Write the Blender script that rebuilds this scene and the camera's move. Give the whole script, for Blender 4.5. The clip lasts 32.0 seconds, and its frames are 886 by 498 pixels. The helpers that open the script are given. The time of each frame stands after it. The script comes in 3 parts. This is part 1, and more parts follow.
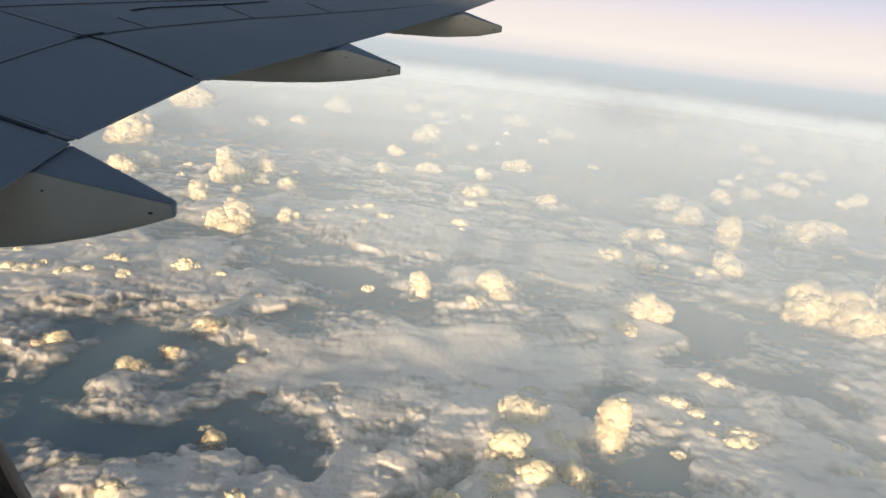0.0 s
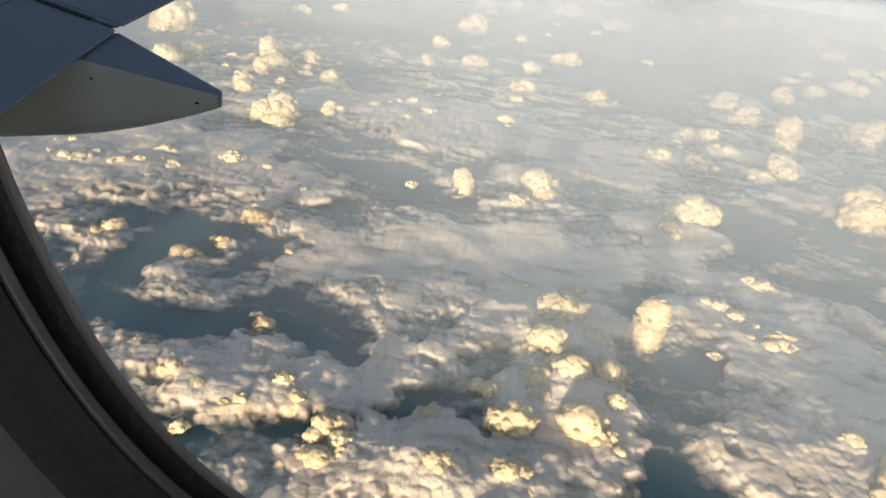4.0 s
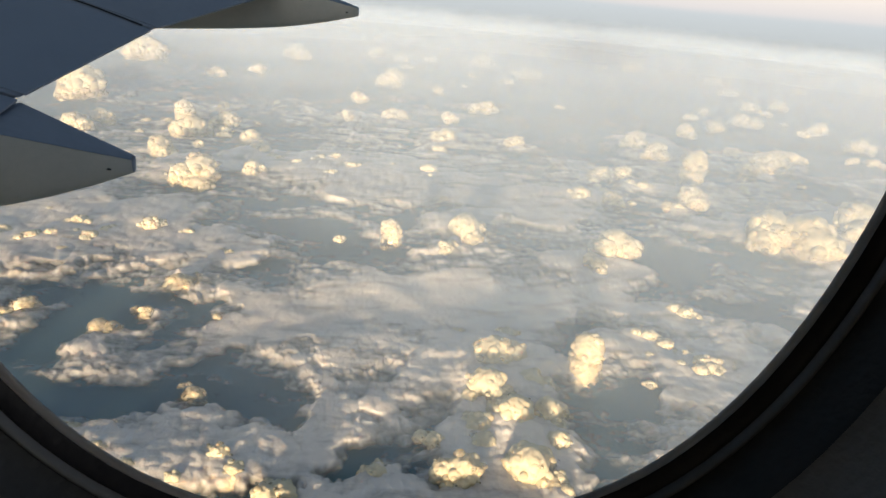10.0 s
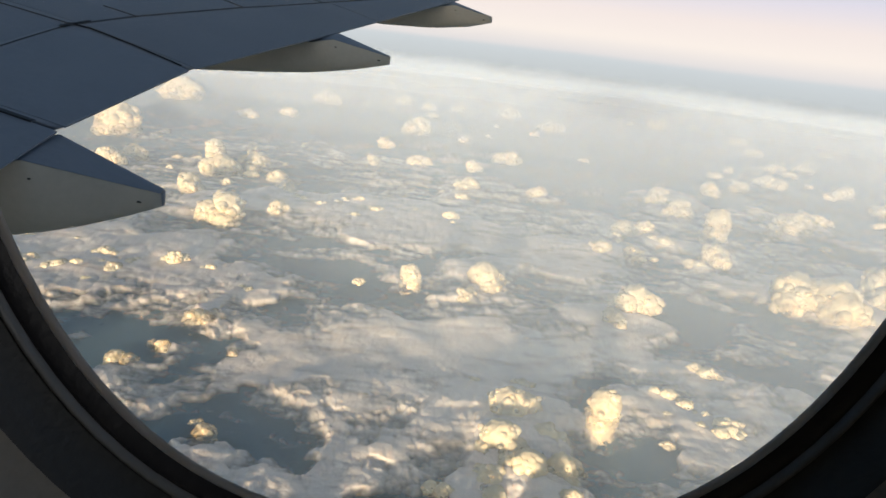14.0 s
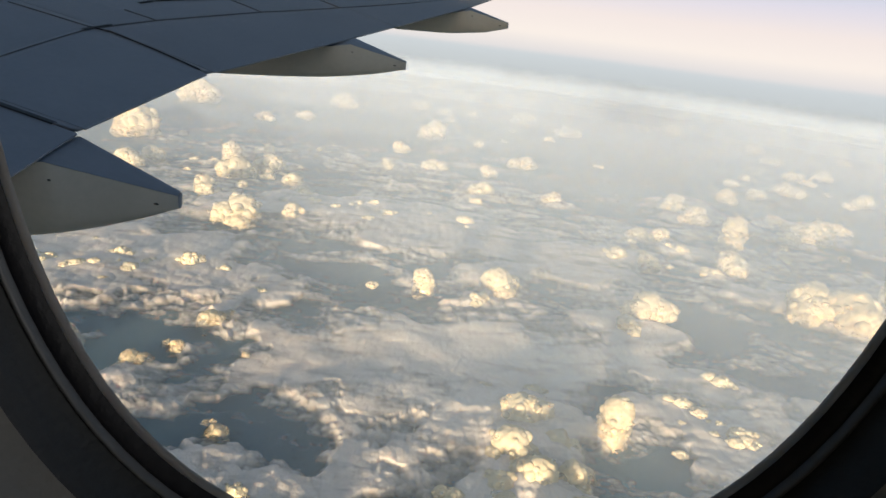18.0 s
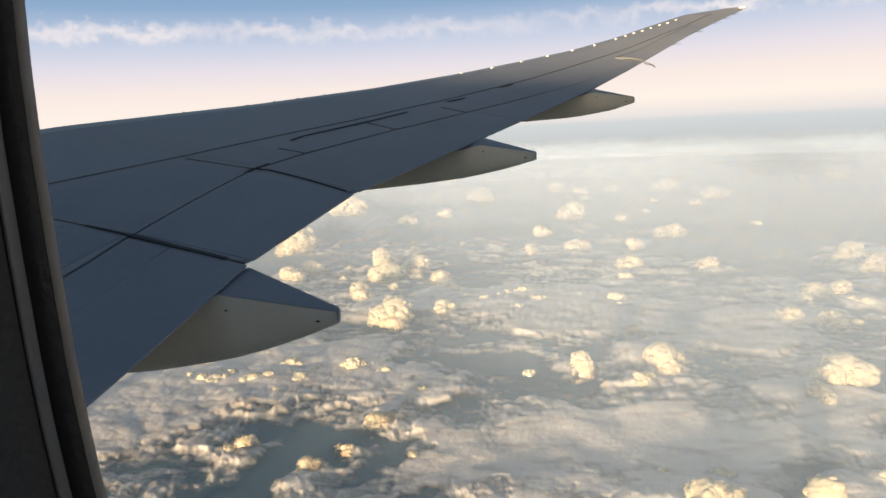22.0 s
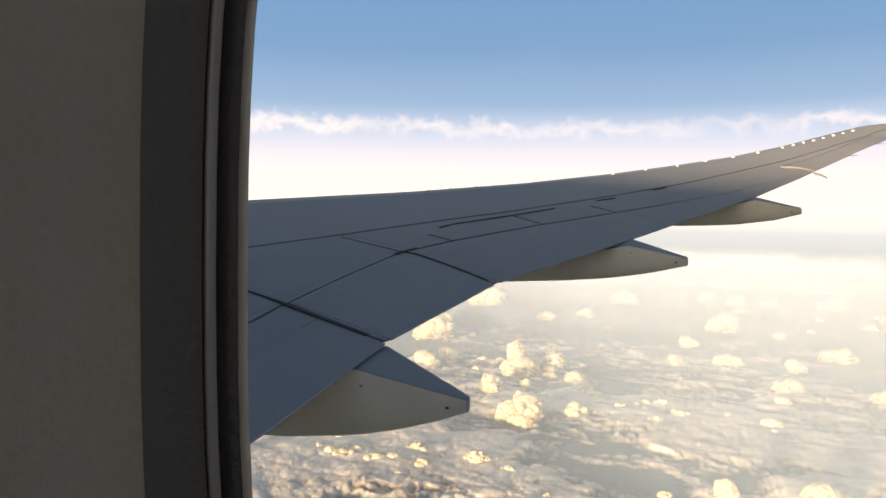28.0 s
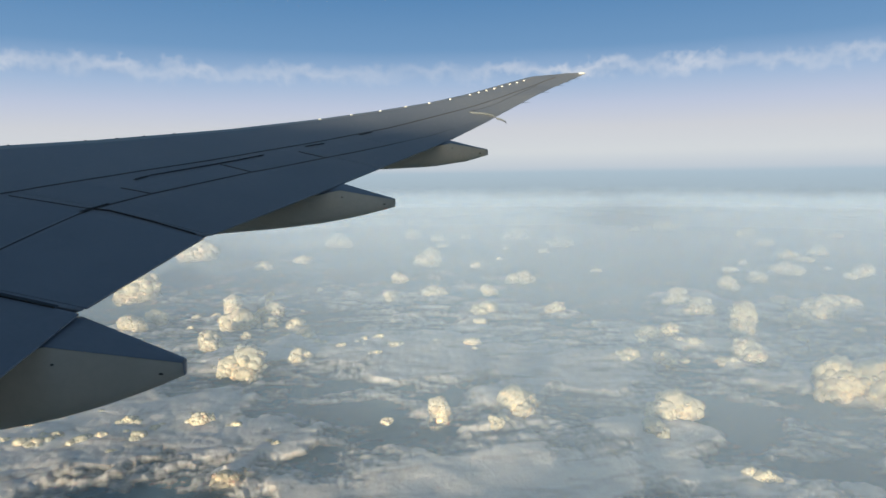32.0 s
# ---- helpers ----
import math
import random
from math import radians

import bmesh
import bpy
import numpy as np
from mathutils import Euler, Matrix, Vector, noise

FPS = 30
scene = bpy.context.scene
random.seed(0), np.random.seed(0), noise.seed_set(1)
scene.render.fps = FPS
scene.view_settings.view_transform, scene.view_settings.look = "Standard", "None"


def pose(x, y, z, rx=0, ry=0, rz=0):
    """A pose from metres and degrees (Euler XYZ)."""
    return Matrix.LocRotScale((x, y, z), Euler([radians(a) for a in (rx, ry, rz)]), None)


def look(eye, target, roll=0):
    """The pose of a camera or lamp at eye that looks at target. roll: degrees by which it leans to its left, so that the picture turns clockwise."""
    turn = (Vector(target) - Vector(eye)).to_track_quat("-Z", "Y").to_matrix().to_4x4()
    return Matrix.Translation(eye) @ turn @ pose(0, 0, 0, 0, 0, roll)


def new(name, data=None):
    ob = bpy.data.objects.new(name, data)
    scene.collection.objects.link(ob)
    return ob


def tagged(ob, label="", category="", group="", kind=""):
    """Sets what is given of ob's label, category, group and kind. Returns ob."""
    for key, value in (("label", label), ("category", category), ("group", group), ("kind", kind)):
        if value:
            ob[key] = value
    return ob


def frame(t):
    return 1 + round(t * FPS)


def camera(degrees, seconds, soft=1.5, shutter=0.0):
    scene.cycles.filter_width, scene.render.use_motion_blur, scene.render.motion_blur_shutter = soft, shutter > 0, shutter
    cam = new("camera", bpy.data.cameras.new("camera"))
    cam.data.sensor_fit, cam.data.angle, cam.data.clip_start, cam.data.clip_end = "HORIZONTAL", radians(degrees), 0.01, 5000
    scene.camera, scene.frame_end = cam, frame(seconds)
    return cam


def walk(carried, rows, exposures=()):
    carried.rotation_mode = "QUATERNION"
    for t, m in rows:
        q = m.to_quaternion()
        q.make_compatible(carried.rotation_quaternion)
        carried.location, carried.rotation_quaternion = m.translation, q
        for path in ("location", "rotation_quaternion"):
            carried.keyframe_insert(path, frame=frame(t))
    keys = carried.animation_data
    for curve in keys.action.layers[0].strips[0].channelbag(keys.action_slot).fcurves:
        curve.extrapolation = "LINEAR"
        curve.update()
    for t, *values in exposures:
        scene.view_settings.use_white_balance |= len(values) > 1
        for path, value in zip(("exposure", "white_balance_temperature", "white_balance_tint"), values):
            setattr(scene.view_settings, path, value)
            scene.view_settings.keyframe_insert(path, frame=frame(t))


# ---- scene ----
# Axes: x aft along the fuselage, y out along the wing, z up; the origin is the middle of the cabin window.
cam = camera(67.50, 32.0, soft=1.6)
PATH = [
    (0, pose(-0.027, -0.137, -0.022, 72.26, -6.29, -0.30)),
    (0.5, pose(-0.028, -0.135, -0.032, 70.51, -7.04, -1.03)),
    (1, pose(-0.028, -0.130, -0.042, 67.16, -6.95, 0.06)),
    (1.5, pose(-0.030, -0.123, -0.046, 65.42, -6.77, 1.16)),
    (2, pose(-0.033, -0.113, -0.043, 64.27, -5.63, 3.02)),
    (2.5, pose(-0.036, -0.117, -0.044, 64.17, -5.12, 4.23)),
    (3, pose(-0.034, -0.115, -0.039, 63.31, -5.99, 3.32)),
    (3.5, pose(-0.034, -0.121, -0.041, 62.67, -6.05, 4.08)),
    (5.5, pose(-0.026, -0.135, -0.041, 64.51, -6.38, 1.02)),
    (6, pose(-0.025, -0.137, -0.041, 64.32, -6.40, 0.73)),
    (6.5, pose(-0.017, -0.144, -0.049, 65.93, -6.64, -1.38)),
    (7, pose(-0.012, -0.149, -0.054, 67.20, -6.50, -2.61)),
    (7.5, pose(-0.007, -0.152, -0.054, 67.63, -4.85, -4.50)),
    (8, pose(-0.004, -0.156, -0.053, 67.82, -4.32, -4.03)),
    (8.5, pose(-0.003, -0.158, -0.051, 67.84, -4.46, -3.27)),
    (9, pose(-0.005, -0.161, -0.054, 67.83, -4.58, -3.47)),
    (9.5, pose(-0.004, -0.162, -0.050, 67.92, -4.63, -3.62)),
    (10, pose(-0.004, -0.162, -0.052, 67.93, -4.62, -3.57)),
    (10.5, pose(-0.001, -0.161, -0.056, 68.56, -4.29, -3.81)),
    (11, pose(-0.002, -0.161, -0.058, 68.96, -4.39, -3.95)),
    (11.5, pose(-0.005, -0.161, -0.058, 69.03, -4.52, -3.75)),
    (12, pose(-0.005, -0.158, -0.057, 68.89, -4.82, -3.56)),
    (12.5, pose(-0.006, -0.159, -0.058, 69.20, -4.95, -3.54)),
    (13, pose(-0.005, -0.157, -0.058, 68.93, -5.60, -3.52)),
    (13.5, pose(-0.011, -0.165, -0.063, 69.02, -6.56, -2.53)),
    (14, pose(-0.016, -0.169, -0.064, 71.74, -6.47, -1.10)),
    (14.5, pose(-0.016, -0.171, -0.062, 72.50, -5.76, -0.25)),
    (16.5, pose(-0.016, -0.175, -0.047, 72.50, -5.62, 0.27)),
    (17, pose(-0.013, -0.172, -0.043, 72.51, -5.81, 0.46)),
    (17.5, pose(-0.013, -0.176, -0.047, 72.04, -6.17, 0.51)),
    (18, pose(-0.013, -0.179, -0.049, 71.96, -6.80, 0.26)),
    (18.5, pose(-0.014, -0.178, -0.047, 72.30, -6.43, 0.75)),
    (19, pose(-0.012, -0.174, -0.042, 72.48, -6.59, 0.89)),
    (19.5, pose(-0.014, -0.175, -0.040, 72.68, -6.61, 1.09)),
    (20, pose(-0.011, -0.173, -0.043, 72.85, -6.60, 1.00)),
    (20.5, pose(-0.007, -0.171, -0.037, 72.55, -6.12, 1.73)),
    (21, pose(-0.011, -0.169, -0.032, 74.56, -3.64, 4.13)),
    (21.5, pose(-0.012, -0.158, -0.003, 76.72, -1.16, 10.75)),
    (22, pose(-0.009, -0.141, 0.027, 79.13, 2.88, 10.84)),
    (22.5, pose(-0.011, -0.138, 0.040, 82.32, 3.24, 17.48)),
    (23, pose(-0.007, -0.133, 0.041, 84.41, 2.80, 20.68)),
    (23.5, pose(-0.004, -0.138, 0.044, 83.52, 1.20, 23.97)),
    (24, pose(-0.006, -0.142, 0.033, 84.24, -0.44, 28.90)),
    (24.5, pose(-0.010, -0.145, 0.025, 85.06, -0.20, 30.27)),
    (26.5, pose(-0.021, -0.137, 0.010, 86.58, -1.46, 29.20)),
    (27, pose(-0.016, -0.131, 0.015, 86.70, -0.57, 27.20)),
    (27.5, pose(-0.018, -0.132, 0.015, 86.90, -0.18, 25.60)),
    (28, pose(-0.023, -0.135, 0.014, 87.32, -1.01, 23.35)),
    (28.5, pose(-0.022, -0.132, 0.013, 86.67, -1.78, 21.04)),
    (29, pose(-0.027, -0.130, 0.010, 86.75, -2.16, 18.46)),
    (29.5, pose(-0.023, -0.117, 0.013, 85.88, -2.55, 16.19)),
    (30, pose(-0.029, -0.121, 0.009, 85.58, -2.67, 13.75)),
    (30.5, pose(-0.028, -0.120, 0.009, 85.33, -1.30, 10.39)),
    (31, pose(-0.022, -0.111, 0.012, 85.44, 0.38, 5.81)),
    (31.5, pose(-0.022, -0.108, 0.012, 86.23, 1.07, 1.66)),
    (32, pose(-0.028, -0.114, 0.007, 82.78, 0.78, -1.19)),
]
EXPOSURES = [(0, 1.38, 7150, 13), (20.5, 1.36, 7150, 13), (23, 1.58, 7750, 15), (24, 1.82, 8050, 16), (27, 1.82, 8250, 17), (29, 1.66, 8050, 16), (30.5, 1.48, 7600, 13), (32, 0.97, 6050, 5)]
walk(cam, PATH, EXPOSURES)

# ---- sky, sun ----
H = 300.0                      # height of the cabin above the sea of the cloudscape
SUN_EL, SUN_SIDE = 3.7, -16.0   # low sun behind the fuselage, somewhat from ahead
world = bpy.data.worlds.new("sky")
world.use_nodes = True
scene.world = world
wn = world.node_tree
sky = wn.nodes.new("ShaderNodeTexSky")
sky.sky_type, sky.sun_disc = "NISHITA", False
sky.sun_elevation, sky.sun_rotation = radians(SUN_EL), radians(180 - SUN_SIDE)
sky.altitude, sky.air_density, sky.dust_density = 1500, 1.0, 2.0
wn.links.new(sky.outputs[0], wn.nodes["Background"].inputs[0])
wn.nodes["Background"].inputs[1].default_value = 0.115

sun_data = bpy.data.lights.new("sun", "SUN")
sun_data.energy, sun_data.angle, sun_data.color = 3.8, radians(3.5), (1.0, 0.83, 0.58)
scene.cycles.transparent_max_bounces = 24
sun = new("sun", sun_data)
sd = Vector((math.sin(radians(SUN_SIDE)) * math.cos(radians(SUN_EL)), -math.cos(radians(SUN_SIDE)) * math.cos(radians(SUN_EL)), math.sin(radians(SUN_EL))))
sun.matrix_world = look(sd * 60, (0, 0, 0))


# fill lamp added inside the cabin to brighten panel and reveal; no real source there
far_data = bpy.data.lights.new("cabin_fill", "AREA")
far_data.shape, far_data.size, far_data.size_y, far_data.energy, far_data.color = "RECTANGLE", 2.0, 0.4, 6.0, (0.94, 0.97, 1.0)
far_data.spread = radians(110)
far_lamp = new("cabin_fill", far_data)
far_lamp.matrix_world = look((5.6, -2.5, 0.1), (-0.2, 0, 0))


# ---- materials ----
def mat(name):
    m = bpy.data.materials.new(name)
    m.use_nodes = True
    return m, m.node_tree.nodes, m.node_tree.links


def noise_node(nt, scale, detail=4.0, rough=0.55, coord="Object"):
    n = nt.nodes.new("ShaderNodeTexNoise")
    n.inputs["Scale"].default_value, n.inputs["Detail"].default_value, n.inputs["Roughness"].default_value = scale, detail, rough
    if coord == "Position":
        g = nt.nodes.new("ShaderNodeNewGeometry")
        nt.links.new(g.outputs["Position"], n.inputs["Vector"])
    else:
        c = nt.nodes.new("ShaderNodeTexCoord")
        nt.links.new(c.outputs[coord], n.inputs["Vector"])
    return n


def ramp_node(nt, source, stops):
    r = nt.nodes.new("ShaderNodeValToRGB")
    while len(r.color_ramp.elements) < len(stops):
        r.color_ramp.elements.new(0.5)
    for e, (p, c) in zip(r.color_ramp.elements, stops):
        e.position, e.color = p, (*c, 1)
    nt.links.new(source, r.inputs[0])
    return r


def math_node(nt, op, a, b=None, clamp=False):
    n = nt.nodes.new("ShaderNodeMath")
    n.operation, n.use_clamp = op, clamp
    for i, v in enumerate((a, b)):
        if v is None:
            continue
        if isinstance(v, (int, float)):
            n.inputs[i].default_value = v
        else:
            nt.links.new(v, n.inputs[i])
    return n.outputs[0]


def surface(name, dark, light, rough=0.5, metal=0.0, scale=6.0, bump=0.0, fine=60.0, coat=0.0, gloss=0.35):
    """Painted or moulded surface with two scales of variation and a fine relief."""
    m, n, l = mat(name)
    b = n["Principled BSDF"]
    big, small = noise_node(m.node_tree, scale), noise_node(m.node_tree, fine)
    mix = math_node(m.node_tree, "ADD", math_node(m.node_tree, "MULTIPLY", big.outputs["Fac"], 0.7), math_node(m.node_tree, "MULTIPLY", small.outputs["Fac"], 0.3))
    r = ramp_node(m.node_tree, mix, [(0.3, dark), (0.7, light)])
    l.new(r.outputs[0], b.inputs["Base Color"])
    b.inputs["Metallic"].default_value = metal
    b.inputs["Coat Weight"].default_value = coat
    rr = math_node(m.node_tree, "ADD", math_node(m.node_tree, "MULTIPLY", big.outputs["Fac"], 0.16), rough - 0.08)
    l.new(rr, b.inputs["Roughness"])
    b.inputs["Specular IOR Level"].default_value = gloss
    if bump:
        bp = n.new("ShaderNodeBump")
        bp.inputs["Strength"].default_value, bp.inputs["Distance"].default_value = bump, 0.002
        l.new(small.outputs["Fac"], bp.inputs["Height"])
        l.new(bp.outputs[0], b.inputs["Normal"])
    return m


wing_paint = surface("wing_grey_paint", (0.17, 0.185, 0.22), (0.22, 0.235, 0.27), 0.5, 0.0, 0.35, 0.05, 9.0, gloss=0.12)
flap_paint = surface("flap_grey_paint", (0.16, 0.175, 0.21), (0.205, 0.22, 0.255), 0.5, 0.0, 0.5, 0.05, 11.0, gloss=0.12)
bright_metal = surface("bare_leading_edge_metal", (0.26, 0.26, 0.27), (0.34, 0.34, 0.34), 0.4, 0.6, 0.8, 0.0, 15.0)
# grey paint, paled and warmed for light bounced up from the clouds
fairing_lit_paint = surface("fairing_cloudlit_paint", (0.40, 0.37, 0.325), (0.50, 0.46, 0.405), 0.42, 0.0, 0.9, 0.05, 14.0)
rubber_gap_dark = surface("dark_rubber_gap_shade", (0.012, 0.012, 0.014), (0.025, 0.025, 0.028), 0.7, 0.0, 4.0, 0.1, 40.0)
joint_grey = surface("panel_joint_sealant", (0.05, 0.05, 0.055), (0.09, 0.09, 0.095), 0.7, 0.0, 2.0, 0.1, 40.0)
white_paint = surface("white_paint", (0.74, 0.73, 0.70), (0.84, 0.83, 0.80), 0.4, 0.0, 3.0, 0.0, 40.0)
body_paint = surface("fuselage_white_paint", (0.70, 0.70, 0.71), (0.80, 0.80, 0.80), 0.35, 0.0, 0.3, 0.0, 5.0)
# light grey plastic with the dim cabin's shade put into its base colour
panel_plastic = surface("cabin_panel_shaded_plastic", (0.165, 0.165, 0.158), (0.22, 0.22, 0.21), 0.6, 0.0, 9.0, 0.25, 420.0)
# near-black base holds the shade inside the window recess
reveal_plastic = surface("reveal_shaded_plastic", (0.028, 0.034, 0.041), (0.044, 0.051, 0.058), 0.55, 0.0, 12.0, 0.25, 420.0)
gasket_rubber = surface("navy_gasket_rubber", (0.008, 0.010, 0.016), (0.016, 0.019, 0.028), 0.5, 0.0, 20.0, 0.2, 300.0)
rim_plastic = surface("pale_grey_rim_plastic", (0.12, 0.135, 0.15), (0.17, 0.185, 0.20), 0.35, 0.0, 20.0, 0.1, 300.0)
pane_edge = surface("milky_pane_edge", (0.26, 0.25, 0.235), (0.36, 0.345, 0.325), 0.4, 0.0, 25.0, 0.1, 200.0)
pe = pane_edge.node_tree
pt, pm = pe.nodes.new("ShaderNodeBsdfTranslucent"), pe.nodes.new("ShaderNodeMixShader")
pt.inputs[0].default_value, pm.inputs[0].default_value = (0.75, 0.74, 0.72, 1), 0.35
pe.links.new(pe.nodes["Principled BSDF"].outputs[0], pm.inputs[1])
pe.links.new(pt.outputs[0], pm.inputs[2])
pe.links.new(pm.outputs[0], pe.nodes["Material Output"].inputs[0])
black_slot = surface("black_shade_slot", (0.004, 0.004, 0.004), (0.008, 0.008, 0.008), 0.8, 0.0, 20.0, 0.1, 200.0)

glass, gn, gl = mat("window_acrylic")
gt, gg, gm, gf = (gn.new("ShaderNodeBsdfTransparent"), gn.new("ShaderNodeBsdfGlossy"), gn.new("ShaderNodeMixShader"), gn.new("ShaderNodeFresnel"))
gg.inputs["Roughness"].default_value = 0.03
gf.inputs["IOR"].default_value = 1.08
gl.new(gf.outputs[0], gm.inputs[0])
gl.new(gt.outputs[0], gm.inputs[1])
gl.new(gg.outputs[0], gm.inputs[2])
gl.new(gm.outputs[0], gn["Material Output"].inputs[0])


def cloud_material(name, colour, depth, grain, gain, offset, relief, ragged):
    """Scattering cloud, its base tinted for low sunlight: light wanders some metres through it; the density attribute
    thins it out into wisps.
    """
    m, n, l = mat(name)
    nt = m.node_tree
    d = n["Principled BSDF"]
    g = noise_node(nt, 0.08, 5.0, 0.6, "Position")
    r = ramp_node(nt, g.outputs["Fac"], [(0.3, tuple(0.93 * c for c in colour)), (0.7, colour)])
    l.new(r.outputs[0], d.inputs["Base Color"])
    d.subsurface_method = "BURLEY"
    d.inputs["Roughness"].default_value = 1.0
    d.inputs["Specular IOR Level"].default_value = 0.0
    d.inputs["Subsurface Weight"].default_value = 1.0
    d.inputs["Subsurface Radius"].default_value = (1.0, 0.78, 0.62)
    d.inputs["Subsurface Scale"].default_value = depth
    bp = n.new("ShaderNodeBump")
    bp.inputs["Strength"].default_value, bp.inputs["Distance"].default_value = 0.8, relief
    fine = noise_node(nt, 0.18, 7.0, 0.62, "Position")
    l.new(fine.outputs["Fac"], bp.inputs["Height"])
    l.new(bp.outputs[0], d.inputs["Normal"])
    tr, mt = n.new("ShaderNodeBsdfTransparent"), n.new("ShaderNodeMixShader")
    a = n.new("ShaderNodeAttribute")
    a.attribute_name = "cover"
    wisp = noise_node(nt, grain, 7.0, 0.62, "Position")
    drawn = n.new("ShaderNodeMapping")           # wisps drawn out along the wind
    drawn.inputs["Rotation"].default_value = (0, 0, radians(-42))
    drawn.inputs["Scale"].default_value = (0.45, 1.0, 1.0)
    l.new(wisp.inputs["Vector"].links[0].from_socket, drawn.inputs[0])
    l.new(drawn.outputs[0], wisp.inputs["Vector"])
    k = math_node(nt, "ADD", math_node(nt, "MULTIPLY", a.outputs["Fac"], gain), math_node(nt, "MULTIPLY", wisp.outputs["Fac"], ragged))
    k = math_node(nt, "SUBTRACT", k, offset, True)
    l.new(k, mt.inputs[0])
    l.new(tr.outputs[0], mt.inputs[1])
    l.new(d.outputs[0], mt.inputs[2])
    l.new(mt.outputs[0], n["Material Output"].inputs[0])
    return m


# warm base colours hold the golden sunlight scattered in white clouds
cumulus_sun_tinted = cloud_material("cumulus_sun_tinted", (0.54, 0.48, 0.36), 1.6, 0.09, 3.6, 1.30, 1.2, 2.5)
deck_sun_tinted = cloud_material("stratus_sun_tinted", (0.66, 0.605, 0.565), 4.0, 0.05, 1.15, 1.22, 2.0, 2.2)

sea_mat, sn, sl = mat("hazy_sea")
sb = sn["Principled BSDF"]
sr = ramp_node(sea_mat.node_tree, noise_node(sea_mat.node_tree, 0.006, 5.0, 0.6, "Position").outputs["Fac"], [(0.3, (0.05, 0.115, 0.15)), (0.7, (0.08, 0.15, 0.185))])
sl.new(sr.outputs[0], sb.inputs["Base Color"])
sb.inputs["Roughness"].default_value = 0.75
sw = sn.new("ShaderNodeBump")
sw.inputs["Strength"].default_value, sw.inputs["Distance"].default_value = 0.15, 0.5
sl.new(noise_node(sea_mat.node_tree, 0.35, 4.0, 0.6, "Position").outputs["Fac"], sw.inputs["Height"])
sl.new(sw.outputs[0], sb.inputs["Normal"])


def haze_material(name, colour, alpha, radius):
    """One translucent sheet whose pale colour stands in for distance haze: thins out upward to the haze top and towards
    the sea.
    """
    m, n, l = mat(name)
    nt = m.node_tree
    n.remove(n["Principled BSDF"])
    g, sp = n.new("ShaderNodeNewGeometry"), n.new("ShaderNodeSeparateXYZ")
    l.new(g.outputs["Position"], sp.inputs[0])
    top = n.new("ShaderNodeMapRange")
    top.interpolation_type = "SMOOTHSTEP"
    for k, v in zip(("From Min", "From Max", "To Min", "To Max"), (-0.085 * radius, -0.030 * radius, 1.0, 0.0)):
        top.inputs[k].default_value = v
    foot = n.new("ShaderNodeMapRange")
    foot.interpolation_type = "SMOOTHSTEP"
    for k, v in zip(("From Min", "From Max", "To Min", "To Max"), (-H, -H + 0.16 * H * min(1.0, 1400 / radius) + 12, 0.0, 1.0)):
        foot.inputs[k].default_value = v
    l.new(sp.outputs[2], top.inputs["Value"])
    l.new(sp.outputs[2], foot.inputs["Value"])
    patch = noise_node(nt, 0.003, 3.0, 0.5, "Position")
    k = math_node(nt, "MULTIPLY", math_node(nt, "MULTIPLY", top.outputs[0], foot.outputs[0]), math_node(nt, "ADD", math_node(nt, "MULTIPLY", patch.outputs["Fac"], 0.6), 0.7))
    side = n.new("ShaderNodeMapRange")               # thinner ahead than aft, so the forward view stays darker
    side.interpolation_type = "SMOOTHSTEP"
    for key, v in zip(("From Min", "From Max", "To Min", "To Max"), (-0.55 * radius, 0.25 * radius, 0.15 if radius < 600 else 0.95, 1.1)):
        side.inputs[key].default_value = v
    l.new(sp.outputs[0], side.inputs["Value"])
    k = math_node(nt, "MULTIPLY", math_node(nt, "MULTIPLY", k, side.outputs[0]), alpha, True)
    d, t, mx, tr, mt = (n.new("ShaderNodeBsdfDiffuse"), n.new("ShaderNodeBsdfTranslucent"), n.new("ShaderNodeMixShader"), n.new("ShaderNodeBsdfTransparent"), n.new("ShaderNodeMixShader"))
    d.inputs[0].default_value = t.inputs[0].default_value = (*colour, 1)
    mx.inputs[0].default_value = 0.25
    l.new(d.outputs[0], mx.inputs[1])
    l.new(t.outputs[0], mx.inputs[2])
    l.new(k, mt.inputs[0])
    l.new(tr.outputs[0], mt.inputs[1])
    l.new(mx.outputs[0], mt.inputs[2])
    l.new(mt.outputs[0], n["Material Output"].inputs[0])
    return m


# sky backdrop: colour by height over the horizon, with a far ragged band of ice cloud
back, bn, bl = mat("distant_sky")
nt = back.node_tree
bn.remove(bn["Principled BSDF"])
bg = bn.new("ShaderNodeNewGeometry")
bs = bn.new("ShaderNodeSeparateXYZ")
bl.new(bg.outputs["Position"], bs.inputs[0])
BACK_R = 4700.0
ev = math_node(nt, "DIVIDE", bs.outputs[2], BACK_R)                       # tangent of the elevation
level = math_node(nt, "ADD", math_node(nt, "MULTIPLY", ev, 1.0 / 0.5), 0.2)  # -0.1 .. 0.4 over the ramp


def at_el(deg):
    return 0.2 + math.tan(radians(deg)) * 2.0


stretch = bn.new("ShaderNodeMapping")
stretch.inputs["Scale"].default_value = (0.25, 0.25, 1.0)
bl.new(bg.outputs["Position"], stretch.inputs[0])
soft_n = bn.new("ShaderNodeTexNoise")
soft_n.inputs["Scale"].default_value, soft_n.inputs["Detail"].default_value = 0.004, 4.0
bl.new(stretch.outputs[0], soft_n.inputs["Vector"])
